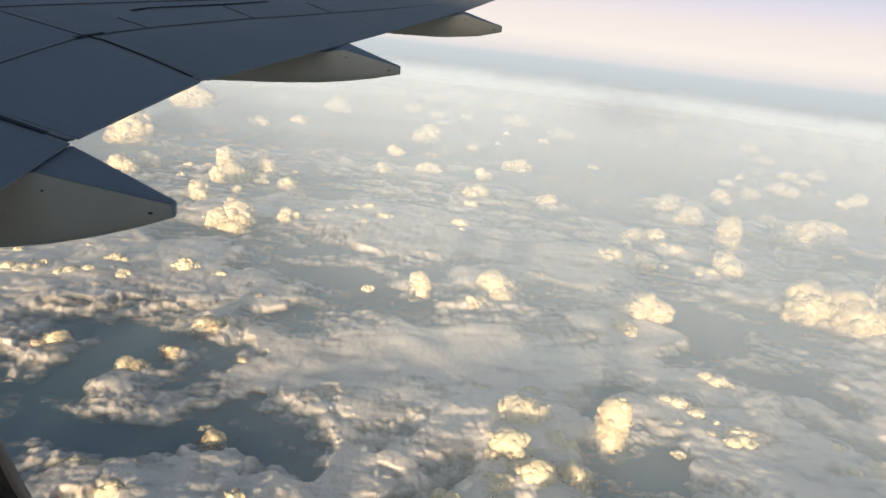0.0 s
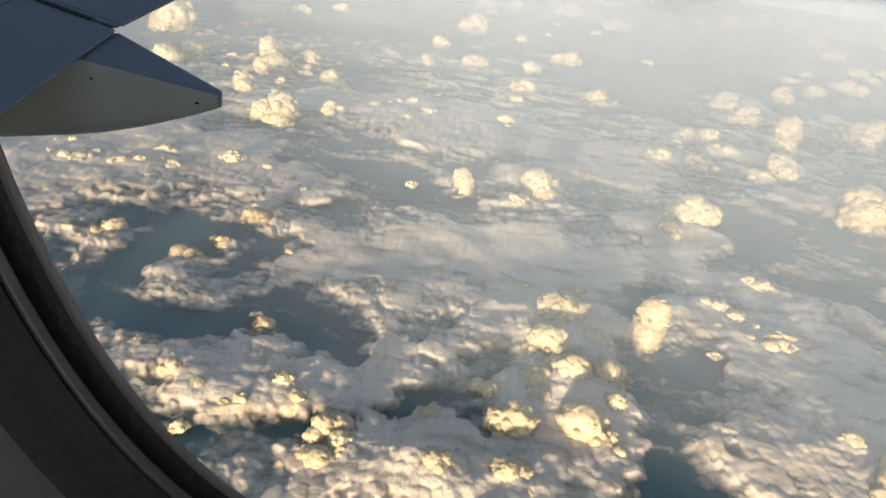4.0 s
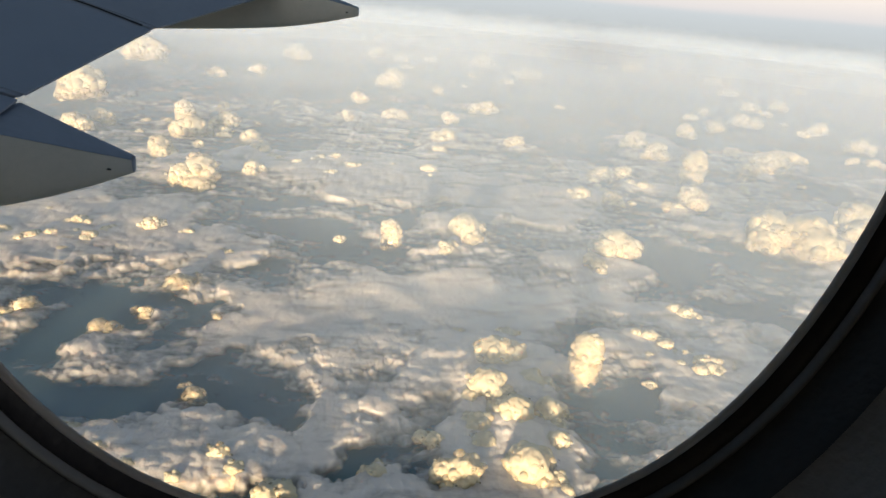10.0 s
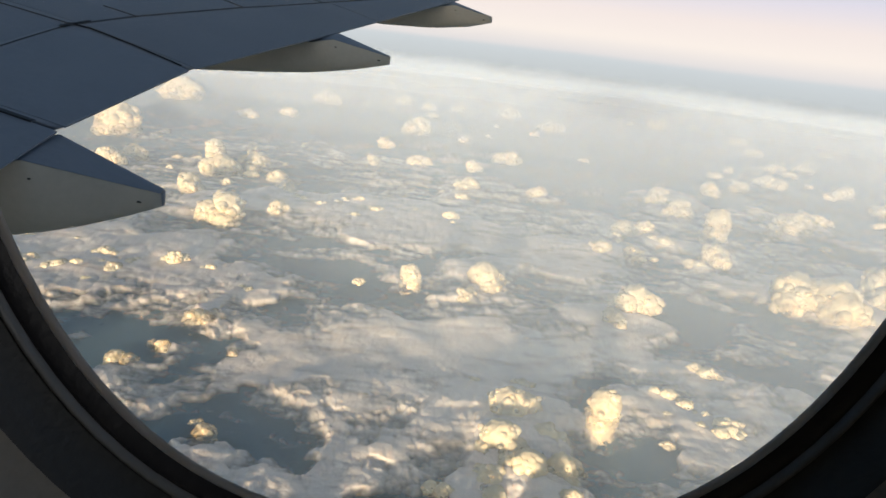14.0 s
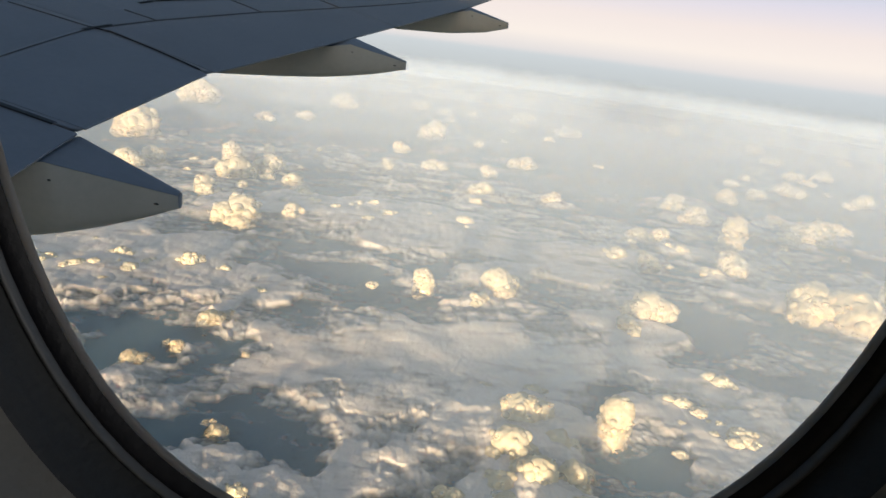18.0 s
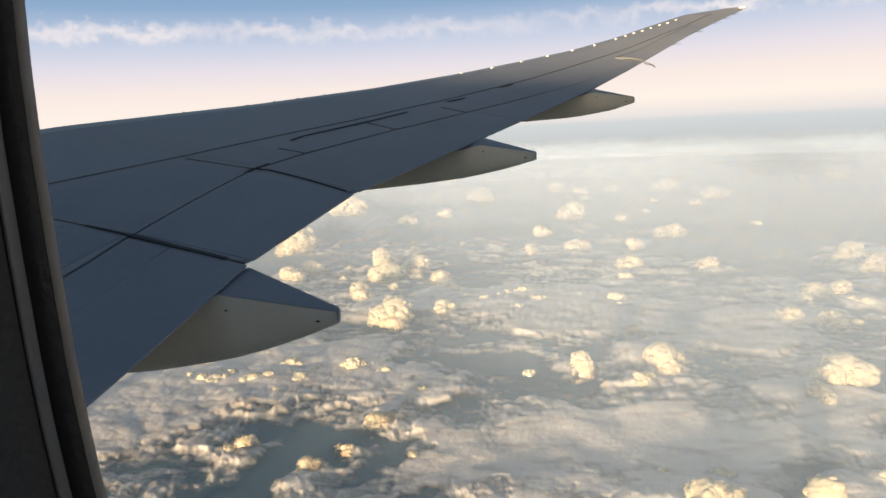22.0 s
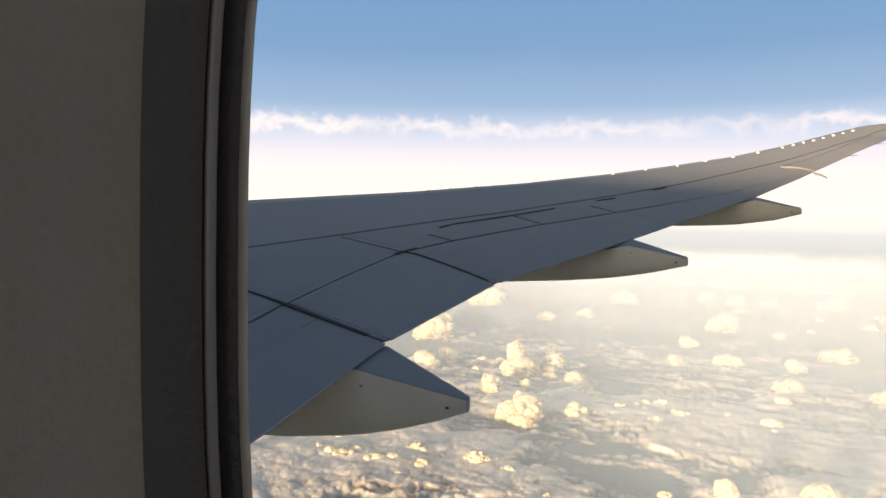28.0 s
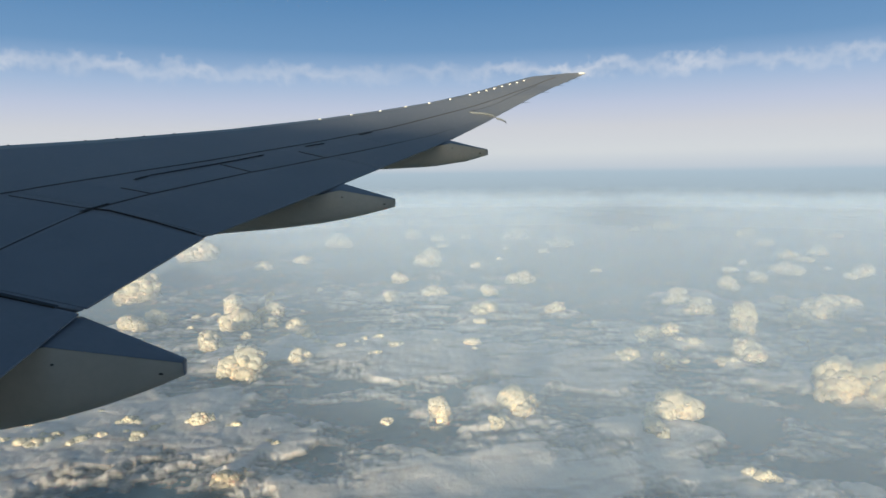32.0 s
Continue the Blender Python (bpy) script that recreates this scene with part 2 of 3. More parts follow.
wob = math_node(nt, "ADD", level, math_node(nt, "MULTIPLY", math_node(nt, "SUBTRACT", soft_n.outputs["Fac"], 0.5), 0.012))
sky_ramp = ramp_node(nt, wob, [
    (at_el(-4.0), (0.33, 0.37, 0.41)), (at_el(-2.0), (0.45, 0.52, 0.57)), (at_el(-0.75), (0.49, 0.57, 0.635)), (at_el(-0.35), (0.62, 0.64, 0.68)),
    (at_el(1.0), (0.76, 0.74, 0.735)), (at_el(3.0), (0.72, 0.69, 0.71)), (at_el(4.8), (0.60, 0.62, 0.74)), (at_el(6.8), (0.43, 0.53, 0.71)),
    (at_el(9.5), (0.20, 0.345, 0.56)), (at_el(14.0), (0.12, 0.26, 0.48)), (at_el(21.0), (0.09, 0.235, 0.47))])
tuft = bn.new("ShaderNodeTexNoise")
tuft.inputs["Scale"].default_value, tuft.inputs["Detail"].default_value, tuft.inputs["Roughness"].default_value = 0.0065, 8.0, 0.66
bl.new(bg.outputs["Position"], tuft.inputs["Vector"])
long_n = bn.new("ShaderNodeTexNoise")
long_n.inputs["Scale"].default_value = 0.0016
bl.new(bg.outputs["Position"], long_n.inputs["Vector"])
centre = math_node(nt, "ADD", math_node(nt, "MULTIPLY", math_node(nt, "SUBTRACT", tuft.outputs["Fac"], 0.5), 0.075), math.tan(radians(7.7)))
away = math_node(nt, "ABSOLUTE", math_node(nt, "SUBTRACT", ev, centre))
band = math_node(nt, "SUBTRACT", 1.0, math_node(nt, "DIVIDE", away, 0.0145), True)
band = math_node(nt, "MULTIPLY", math_node(nt, "MULTIPLY", band, 0.85), math_node(nt, "SUBTRACT", math_node(nt, "MULTIPLY", long_n.outputs["Fac"], 2.0), 0.35), True)
bmix = bn.new("ShaderNodeMix")
bmix.data_type = "RGBA"
bl.new(band, bmix.inputs[0])
bl.new(sky_ramp.outputs[0], bmix.inputs[6])
bmix.inputs[7].default_value = (0.72, 0.72, 0.78, 1)
be = bn.new("ShaderNodeEmission")
be.inputs[1].default_value = 0.465
bl.new(bmix.outputs[2], be.inputs[0])
bl.new(be.outputs[0], bn["Material Output"].inputs[0])


# ---- mesh tools ----
def mesh_ob(name, verts, faces, material, parent=None, label="", smooth=True):
    me = bpy.data.meshes.new(name)
    me.from_pydata([tuple(v) for v in verts], [], faces)
    me.materials.append(material)
    if smooth:
        me.shade_smooth()
    me.update()
    ob = new(name, me)
    ob.parent = parent
    if label:
        tagged(ob, label)
    return ob


def part(name, bm, material, parent, label=""):
    bmesh.ops.recalc_face_normals(bm, faces=bm.faces)
    me = bpy.data.meshes.new(name)
    bm.to_mesh(me)
    bm.free()
    me.materials.append(material)
    me.shade_smooth()
    ob = new(name, me)
    ob.parent = parent
    if label:
        tagged(ob, label)
    return ob


def fast_mesh(name, co, quads, material):
    """Mesh from numpy arrays: co (n, 3), quads (m, 3 or 4)."""
    me = bpy.data.meshes.new(name)
    k = quads.shape[1]
    me.vertices.add(len(co))
    me.vertices.foreach_set("co", co.astype(np.float32).ravel())
    me.loops.add(quads.size)
    me.loops.foreach_set("vertex_index", quads.astype(np.int32).ravel())
    me.polygons.add(len(quads))
    me.polygons.foreach_set("loop_start", np.arange(0, quads.size, k, dtype=np.int32))
    me.polygons.foreach_set("use_smooth", np.ones(len(quads), dtype=bool))
    me.update(calc_edges=True)
    me.materials.append(material)
    return me


def grid_faces(nu, nv, closed_v=False):
    out = []
    for i in range(nu - 1):
        for j in range(nv if closed_v else nv - 1):
            k = (j + 1) % nv
            out.append((i * nv + j, i * nv + k, (i + 1) * nv + k, (i + 1) * nv + j))
    return out


# ---- noise for the cloud shapes ----
def hash01(ix, iy, iz, seed):
    h = (ix.astype(np.int64) * 374761393 + iy.astype(np.int64) * 668265263 + iz.astype(np.int64) * 2147483647 + seed * 974634777) & 0xFFFFFFFF
    h = ((h ^ (h >> 13)) * 1274126177) & 0xFFFFFFFF
    h = ((h ^ (h >> 16)) * 2246822519) & 0xFFFFFFFF
    return ((h ^ (h >> 15)) & 0xFFFFFF) / float(0xFFFFFF)


def value_noise(x, y, seed):
    ix, iy = np.floor(x), np.floor(y)
    fx, fy = x - ix, y - iy
    fx, fy = fx * fx * (3 - 2 * fx), fy * fy * (3 - 2 * fy)
    z = np.zeros_like(ix)
    a, b = hash01(ix, iy, z, seed), hash01(ix + 1, iy, z, seed)
    c, d = hash01(ix, iy + 1, z, seed), hash01(ix + 1, iy + 1, z, seed)
    return (a + (b - a) * fx) * (1 - fy) + (c + (d - c) * fx) * fy


def fbm(x, y, seed, octaves=4):
    s, a, total = 0.0, 1.0, 0.0
    for o in range(octaves):
        s = s + a * value_noise(x * 2 ** o + 17.3 * o, y * 2 ** o + 9.1 * o, seed + o)
        total += a
        a *= 0.55
    return s / total


def puffs(p, seed):
    """Round bumps: 1 on top of each, 0 in the creases. p is (n, 2) or (n, 3)."""
    cell = np.floor(p)
    best = np.full(len(p), 9.0)
    dims = p.shape[1]
    for off in np.ndindex(*([3] * dims)):
        c = cell + (np.array(off) - 1)
        iz = c[:, 2] if dims == 3 else np.zeros(len(p))
        d2 = np.zeros(len(p))
        for k in range(dims):
            d2 += (c[:, k] + 0.15 + 0.7 * hash01(c[:, 0], c[:, 1], iz, seed + 31 * k) - p[:, k]) ** 2
        best = np.minimum(best, d2)
    return np.sqrt(np.clip(1 - best / 0.9, 0, 1))


# ---- sea, haze, sky backdrop ----
def disc(name, radius, z, material, a0=-180, a1=180, steps=96, rings=24):
    v, ang = [(0, 0, z)], [radians(a0 + (a1 - a0) * i / steps) for i in range(steps + 1)]
    for r in range(1, rings + 1):
        rad = radius * (r / rings) ** 1.6
        v += [(rad * math.sin(a), rad * math.cos(a), z) for a in ang]
    f = [(0, 1 + i, 2 + i) for i in range(steps)]
    n = steps + 1
    for r in range(rings - 1):
        b = 1 + r * n
        f += [(b + i, b + n + i, b + n + i + 1, b + i + 1) for i in range(steps)]
    return mesh_ob(name, v, f, material)


tagged(disc("water", 4690, -H, sea_mat), "hazy blue-grey open sea far below the clouds", "sea", kind="structure")
# haze put into stacked pale sheets, their colour and closeness set by distance
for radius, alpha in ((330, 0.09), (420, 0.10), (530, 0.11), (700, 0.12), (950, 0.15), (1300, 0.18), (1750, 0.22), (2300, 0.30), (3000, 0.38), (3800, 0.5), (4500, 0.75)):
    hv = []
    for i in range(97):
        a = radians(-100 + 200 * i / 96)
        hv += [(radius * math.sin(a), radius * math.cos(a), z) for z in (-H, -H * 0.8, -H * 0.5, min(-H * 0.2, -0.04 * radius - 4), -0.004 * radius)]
    tagged(mesh_ob("haze_veil", hv, grid_faces(97, 5), haze_material("haze_veil", (0.37, 0.475, 0.64) if radius < 1000 else (0.42, 0.52, 0.70) if radius < 2000 else (0.40, 0.50, 0.67) if radius < 3500 else (0.30, 0.405, 0.575), alpha, radius)), "thin pale sheet that stands in for haze over the sea", "haze", kind="structure")

bv, bf = [], []
for i in range(121):
    a = radians(-105 + 210 * i / 120)
    for el in (-5.0, -3, -1, 0, 2, 5, 8, 12, 17, 23, 30):
        bv.append((BACK_R * math.sin(a), BACK_R * math.cos(a), BACK_R * math.tan(radians(el))))
tagged(mesh_ob("backdrop", bv, grid_faces(121, 11), back), "evening sky with a white haze band and a ragged line of ice cloud", "sky", kind="structure")


# ---- where the cumulus clouds stand: kind, x, y, width ----
NEAR_CUMULI = [
    ("tower", 185, 502, 41), ("heap", 99, 485, 52), ("heap", 86, 436, 46), ("heap", 102, 404, 42), ("bank", 76, 383, 38), ("heap", 128, 405, 32), ("bank", 121, 446, 40),
    ("heap", 103, 347, 42), ("heap", 58, 339, 36), ("bank", 119, 330, 23), ("bank", 39, 366, 22), ("bank", 3, 331, 26), ("heap", 103, 798, 57), ("bank", 70, 721, 32),
    ("tower", 8, 778, 35), ("far", -53, 729, 13), ("heap", 290, 768, 60), ("bank", 241, 694, 40), ("bank", 246, 524, 25), ("bank", 303, 574, 30),
]
LOW_CUMULI = [
    ("heap", 314, 325, 60), ("bank", 283, 312, 33), ("bank", 367, 388, 42), ("bank", 283, 477, 31), ("bank", 289, 359, 36), ("far", 390, 447, 27), ("heap", 9, 290, 33),
    ("heap", 49, 291, 30), ("bank", -10, 283, 23), ("bank", -52, 313, 32), ("wisp", -194, 592, 44), ("wisp", -206, 530, 24), ("wisp", -234, 502, 26), ("wisp", -132, 409, 30),
    ("wisp", -308, 533, 34), ("wisp", -21, 474, 17), ("wisp", -142, 525, 15), ("heap", -572, 574, 39), ("bank", -653, 697, 38),
]
AFT_CUMULI = [
    ("heap", 552, 867, 87), ("heap", 600, 848, 97), ("heap", 723, 921, 98), ("bank", 579, 775, 69), ("tower", 605, 1247, 70), ("heap", 490, 1000, 57), ("bank", 434, 927, 33),
    ("heap", 541, 1422, 63), ("heap", 551, 1321, 62), ("bank", 374, 1110, 52), ("bank", 304, 974, 50), ("heap", 343, 953, 40), ("heap", 416, 1120, 42), ("bank", 422, 1035, 39),
    ("bank", 721, 1333, 59), ("heap", 688, 1197, 51), ("heap", 799, 1298, 82), ("heap", 721, 1575, 54), ("bank", 820, 1642, 57), ("bank", 971, 1768, 73),
]
FORWARD_CUMULI = [
    ("heap", -850, 2430, 132), ("heap", -731, 1670, 123), ("heap", -575, 1245, 57), ("heap", -549, 1298, 51), ("tower", -433, 1436, 55), ("tower", -362, 1479, 34),
    ("heap", -369, 1266, 71), ("heap", -383, 1114, 52), ("heap", -321, 1337, 62), ("bank", -251, 1221, 46), ("far", -261, 1543, 24), ("heap", -282, 992, 77),
    ("bank", -211, 1014, 46), ("bank", -219, 1142, 41), ("bank", -167, 667, 23), ("bank", -653, 1158, 46), ("far", -940, 2399, 65),
]
FAR_CUMULI = [
    ("far", 855, 1335, 50), ("far", 1236, 2070, 52), ("far", 1116, 2022, 52), ("far", 1151, 1717, 71), ("far", 1136, 1518, 66), ("far", 1043, 1336, 32), ("far", 1306, 2694, 77),
    ("far", 1205, 2360, 59), ("far", 1578, 2533, 46), ("bank", 2098, 2852, 103), ("far", 903, 2903, 52), ("far", 1080, 3013, 103), ("heap", 255, 1314, 42), ("far", 92, 1205, 28),
    ("heap", -86, 1715, 47), ("bank", -98, 1469, 46),
]
HORIZON_CUMULI = [
    ("heap", -1, 2128, 96), ("far", 29, 2674, 60), ("far", 153, 2702, 51), ("far", 373, 2795, 92), ("bank", 487, 2478, 91), ("far", -74, 2807, 77), ("bank", -357, 2629, 115),
    ("heap", 132, 1529, 43), ("bank", 239, 1687, 71), ("far", 8, 1523, 48), ("far", 450, 1773, 24), ("bank", 117, 1323, 70),
]
ALL_CUMULI = NEAR_CUMULI + LOW_CUMULI + AFT_CUMULI + FORWARD_CUMULI + FAR_CUMULI + HORIZON_CUMULI


# ---- cloud deck ----
SHEETS = [  # middle x, y, half widths, turn in degrees, closeness, height of the billows
    (10, 590, 150, 62, 14, 1.3, -1.7), (-115, 500, 110, 42, 24, 0.8, -1.6), (100, 575, 70, 50, 0, 0.7, -1.2), (-20, 1030, 230, 110, -18, 1.2, 1.2), (190, 905, 95, 65, 0, 0.8, -1.2),
    (-370, 740, 170, 115, -10, 1.3, 0.9), (-140, 348, 80, 40, 0, 0.8, 1.6), (25, 288, 85, 30, 0, 1.0, 3.5), (95, 425, 40, 85, 0, 1.1, 3.5), (265, 470, 80, 65, 0, 0.8, 0.2),
    (320, 350, 80, 65, 0, 1.0, 2.0), (250, 625, 42, 60, 0, 1.0, -1.5), (600, 850, 160, 80, 0, 0.8, 0.5), (-590, 620, 190, 130, 0, 1.3, 0.6)]
GAPS = [  # middle x, y, half widths, depth of the opening down to the sea
    (-250, 545, 80, 38, 1.2), (-325, 575, 46, 28, 0.5), (-190, 430, 90, 26, 1.2), (-117, 765, 110, 40, 0.9), (171, 790, 55, 55, 1.1), (214, 414, 22, 22, 1.4), (353, 700, 60, 90, 1.2),
    # the narrow one at (155, 487) stands in for a heap's shadow on the deck
    (385, 585, 60, 28, 0.9), (155, 487, 13, 42, 1.5), (163, 312, 28, 17, 1.3), (-82, 318, 36, 12, 1.3), (-14, 345, 26, 13, 1.2), (330, 1250, 120, 160, 0.6), (480, 780, 60, 60, 0.8), (30, 860, 60, 30, 0.6)]


def lobe(x, y, px, py, rx, ry, turn=0.0):
    ca, sa = math.cos(radians(turn)), math.sin(radians(turn))
    u, v = (x - px) * ca + (y - py) * sa, (y - py) * ca - (x - px) * sa
    return np.exp(-((u / rx) ** 2 + (v / ry) ** 2) ** 1.3)


def cloud_deck():
    az = np.radians(np.linspace(-66, 52, 1300))
    dep = np.concatenate([np.linspace(5.0, 16, 260), np.linspace(16.05, 50, 430)])
    A, D = np.meshgrid(az, np.radians(dep), indexing="ij")
    R = (H - 6) / np.tan(D)
    x, y = (R * np.sin(A)).ravel(), (R * np.cos(A)).ravel()
    shape = A.shape
    # ragged outlines: every place is shifted by a turbulent field
    tx, ty = fbm(x / 70, y / 70, 61, 5) - 0.5, fbm(x / 70, y / 70, 66, 5) - 0.5
    wx, wy = x + 105 * tx, y + 105 * ty
    c = 0.22 + (fbm(wx / 150, wy / 150, 5, 4) - 0.5) * 1.3 + (fbm(wx / 42, wy / 42, 11, 5) - 0.5) * 1.5
    bill = 2.6 + 2.4 * (fbm(x / 130, y / 130, 33, 2) - 0.5)
    for px, py, rx, ry, turn, w, b in SHEETS:
        g = lobe(wx, wy, px, py, rx, ry, turn)
        c, bill = c + w * g, bill + b * g
    for px, py, rx, ry, w in GAPS:
        c = c - 0.8 * w * lobe(wx, wy, px, py, rx, ry)
    for _, px, py, w in ALL_CUMULI:               # ragged skirts round the feet of the large clouds
        if w > 22 and py < 1500:
            c = c + 0.7 * lobe(wx, wy, px, py, 0.8 * w, 0.8 * w)
    dist = np.hypot(x, y)
    c = c - 0.65 * np.clip((dist - 1200) / 800, 0, 1)
    bill = 0.48 * np.clip(bill, 0.35, 6.5)
    # cells in rows drawn out slightly along the wind
    q = np.stack([x + 16 * tx, (y + 16 * ty) * 0.85], 1)
    big, mid = puffs(q / 30, 3), puffs(q / 13, 4)
    near = np.clip(1.5 - dist / 800, 0.15, 1)
    fine, crumb = puffs(q / 6.2, 6), puffs(q / 3.1, 7)
    c = np.where(c > 0.7, 0.7 + 0.22 * (c - 0.7), c)
    c = c + 0.50 * (mid - 0.6) + 0.22 * (big - 0.55) + 0.30 * near * (fine - 0.6)
    dens = np.clip(c * 0.95, 0, 1)
    h = bill * (1.1 * big + 1.15 * mid + near * (0.85 * fine + 0.3 * crumb))
    body = np.clip(c * 1.25 + 0.04, 0.03, 1.05) ** 1.5
    z = -H + 1.5 + (h + 6.0 * fbm(x / 70, y / 70, 41, 3)) * body
    for _, px, py, w in ALL_CUMULI:
        if w > 22 and py < 1500:
            z = z + 0.06 * w * lobe(wx, wy, px, py, 0.6 * w, 0.6 * w)
    n, m = shape
    idx = np.arange(n * m).reshape(n, m)
    quads = np.stack([idx[:-1, :-1], idx[1:, :-1], idx[1:, 1:], idx[:-1, 1:]], -1).reshape(-1, 4)
    quads = quads[(dens[quads] > 0).any(1)]
    used = np.unique(quads)
    remap = np.zeros(n * m, dtype=np.int64)
    remap[used] = np.arange(len(used))
    me = fast_mesh("cloud_deck", np.stack([x, y, z], 1)[used], remap[quads], deck_sun_tinted)
    at = me.attributes.new("cover", "FLOAT", "POINT")
    at.data.foreach_set("value", dens[used].astype(np.float32))
    return tagged(new("cloud_deck", me), "broken sheet of mottled grey-white stratocumulus over the sea", "cloud", kind="stuff")


cloud_deck()


# ---- cumulus clouds ----
def ico(level):
    bm = bmesh.new()
    bmesh.ops.create_icosphere(bm, subdivisions=level, radius=1.0)
    v = np.array([p.co[:] for p in bm.verts])
    f = np.array([[q.index for q in t.verts] for t in bm.faces])
    bm.free()
    return v, f


ICO = {2: ico(2), 3: ico(3), 4: ico(4)}


def cumulus_mesh(seed, domes, tall, spread, buds, foot, thin=1.0):
    """A cauliflower heap about one unit wide, its base at z = 0: a few overlapping domes, each grown over with buds and loose shreds.
    foot is the height below which it thins out, thin the closeness of the whole."""
    rng = np.random.RandomState(seed)
    seats = []                                     # middle, half axes, level of the sphere, closeness
    for k in range(domes):
        u = k / max(1, domes - 1)
        an, reach = rng.rand() * 6.283, spread * math.sqrt(rng.rand()) * (1.0 if k else 0.2)
        r = rng.uniform(0.17, 0.27) if k else 0.27
        top = tall * (1.0 if k == 0 else rng.uniform(0.45, 0.9))
        mid = np.array([reach * math.cos(an), reach * math.sin(an), max(0.05, top - 1.1 * r)])
        seats.append((mid, np.array([r, r, r * 1.05]), 4, 1.0))
        if mid[2] > r:                             # the stalk under a high dome
            seats.append((np.array([mid[0], mid[1], mid[2] * 0.5]), np.array([r * 1.1, r * 1.1, mid[2] * 0.6]), 4, 0.55))
        for j in range(buds):
            n3 = rng.normal(size=3)
            n3[2] = abs(n3[2]) - 0.25
            n3 /= np.linalg.norm(n3)
            small = r * rng.uniform(0.16, 0.38)
            seats.append((mid + n3 * r * rng.uniform(0.80, 1.02), np.array([small] * 3), 3 if small > 0.05 else 2, 1.0))
        for j in range(buds // 2):                 # loose shreds round the rim
            n3 = rng.normal(size=3)
            n3 /= np.linalg.norm(n3)
            small = r * rng.uniform(0.12, 0.30)
            seats.append((mid + n3 * r * rng.uniform(1.0, 1.25) * np.array([1.1, 1.1, 0.9]), np.array([small, small, small * 0.7]), 2, 0.32))
    co, fa, cov, n = [], [], [], 0
    for c, axes, level, close in seats:
        sv, sf = ICO[level]
        v = sv * axes + c
        b = 0.20 * puffs(v * 9.0 + 3.1 * seed, seed) + 0.28 * puffs(v * 18.0 + 5.7, seed + 1) + 0.24 * puffs(v * 36.0, seed + 2)
        v = c + (v - c) * (0.50 + b)[:, None]
        v[:, 2] = np.maximum(v[:, 2], 0.02 * np.sin(9 * v[:, 0]) * np.cos(7 * v[:, 1]))
        co.append(v)
        cov.append(0.34 * np.clip(v[:, 2] / foot, 0, 1) ** 1.6 * close * thin)
        fa.append(sf + n)
        n += len(v)
    me = fast_mesh("cumulus_cloud", np.concatenate(co), np.concatenate(fa), cumulus_sun_tinted)
    at = me.attributes.new("cover", "FLOAT", "POINT")
    at.data.foreach_set("value", np.concatenate(cov).astype(np.float32))
    return me


HEAPS = [cumulus_mesh(50 + i, 5, 0.60, 0.30, 26, 0.40) for i in range(3)]
TOWERS = [cumulus_mesh(70 + i, 4, 1.10, 0.14, 26, 1.0) for i in range(2)]
BANKS = [cumulus_mesh(80 + i, 6, 0.42, 0.38, 18, 0.30) for i in range(2)]
FAR = [cumulus_mesh(90 + i, 5, 0.46, 0.36, 12, 0.30) for i in range(4)]
# the wisps are thinned to stand in for the shade on low clouds
WISPS = [cumulus_mesh(100 + i, 5, 0.40, 0.40, 10, 0.36, 0.38) for i in range(2)]
WORDS = {"wisp": "ragged low cloud thinned to stand in for shade",
         "heap": "heaped white cumulus with sunlit yellow billows", "tower": "tall cumulus tower with a bright sunlit head",
         "bank": "low bank of billowing cumulus, warm on its sunlit face", "far": "small distant cumulus puff glowing in low sun"}
HEAD = {"wisp": (0.25, 0.15), "heap": (0.40, 0.30), "tower": (0.90, 0.75), "bank": (0.28, 0.20), "far": (0.30, 0.24)}   # bright middle over the foot and over the deck, in widths
rng_c = random.Random(7)


def cumulus(kind, x, y, width, high=1.0):
    """One cloud over the deck, seen from the cabin in line with the point (x, y) 12 m over the sea; width in metres."""
    ms = {"wisp": WISPS, "heap": HEAPS, "tower": TOWERS, "bank": BANKS, "far": FAR}[kind]
    ob = new("cumulus_cloud", ms[rng_c.randrange(len(ms))])
    foot, over = HEAD[kind]
    over = 4 + over * width * high
    k = (H - over) / (H - 12)                       # a taller cloud stands nearer
    w = width * 1.12 * k
    ob.matrix_world = Matrix.LocRotScale((x * k, y * k, -H + over - foot * w * high), Euler((0, 0, rng_c.uniform(0, 6.28))), (w, w, w * high))
    return tagged(ob, WORDS[kind], "cloud", "cumulus clouds over the sea")


for spec in ALL_CUMULI:
    cumulus(*spec)
# ragged small fry round the larger clouds
for gx, gy, rx, ry, count, size in ((600, 1150, 160, 200, 12, 22), (980, 1700, 260, 300, 7, 36), (-380, 1250, 130, 120, 10, 24),
                                    (340, 1000, 70, 90, 9, 18), (300, 2300, 700, 350, 8, 40), (-700, 1900, 260, 350, 5, 44),
                                    (-140, 345, 70, 32, 22, 17), (25, 290, 90, 26, 14, 20), (95, 425, 36, 80, 22, 19), (270, 470, 80, 60, 18, 16),
                                    (320, 350, 70, 60, 12, 21), (-370, 720, 140, 80, 22, 22), (-100, 1050, 160, 60, 16, 22)):
    for i in range(count):
        cumulus(("far", "heap", "bank")[i % 3], gx + rng_c.gauss(0, rx * 0.55), gy + rng_c.gauss(0, ry * 0.55), size * rng_c.uniform(0.5, 1.4), rng_c.uniform(0.7, 1.1))


# ---- wing ----
TE_Y = [0.2, 5.0, 7.6, 10.4, 14.2, 19.3, 21.4, 23.3, 25.6, 27.8, 31.0]
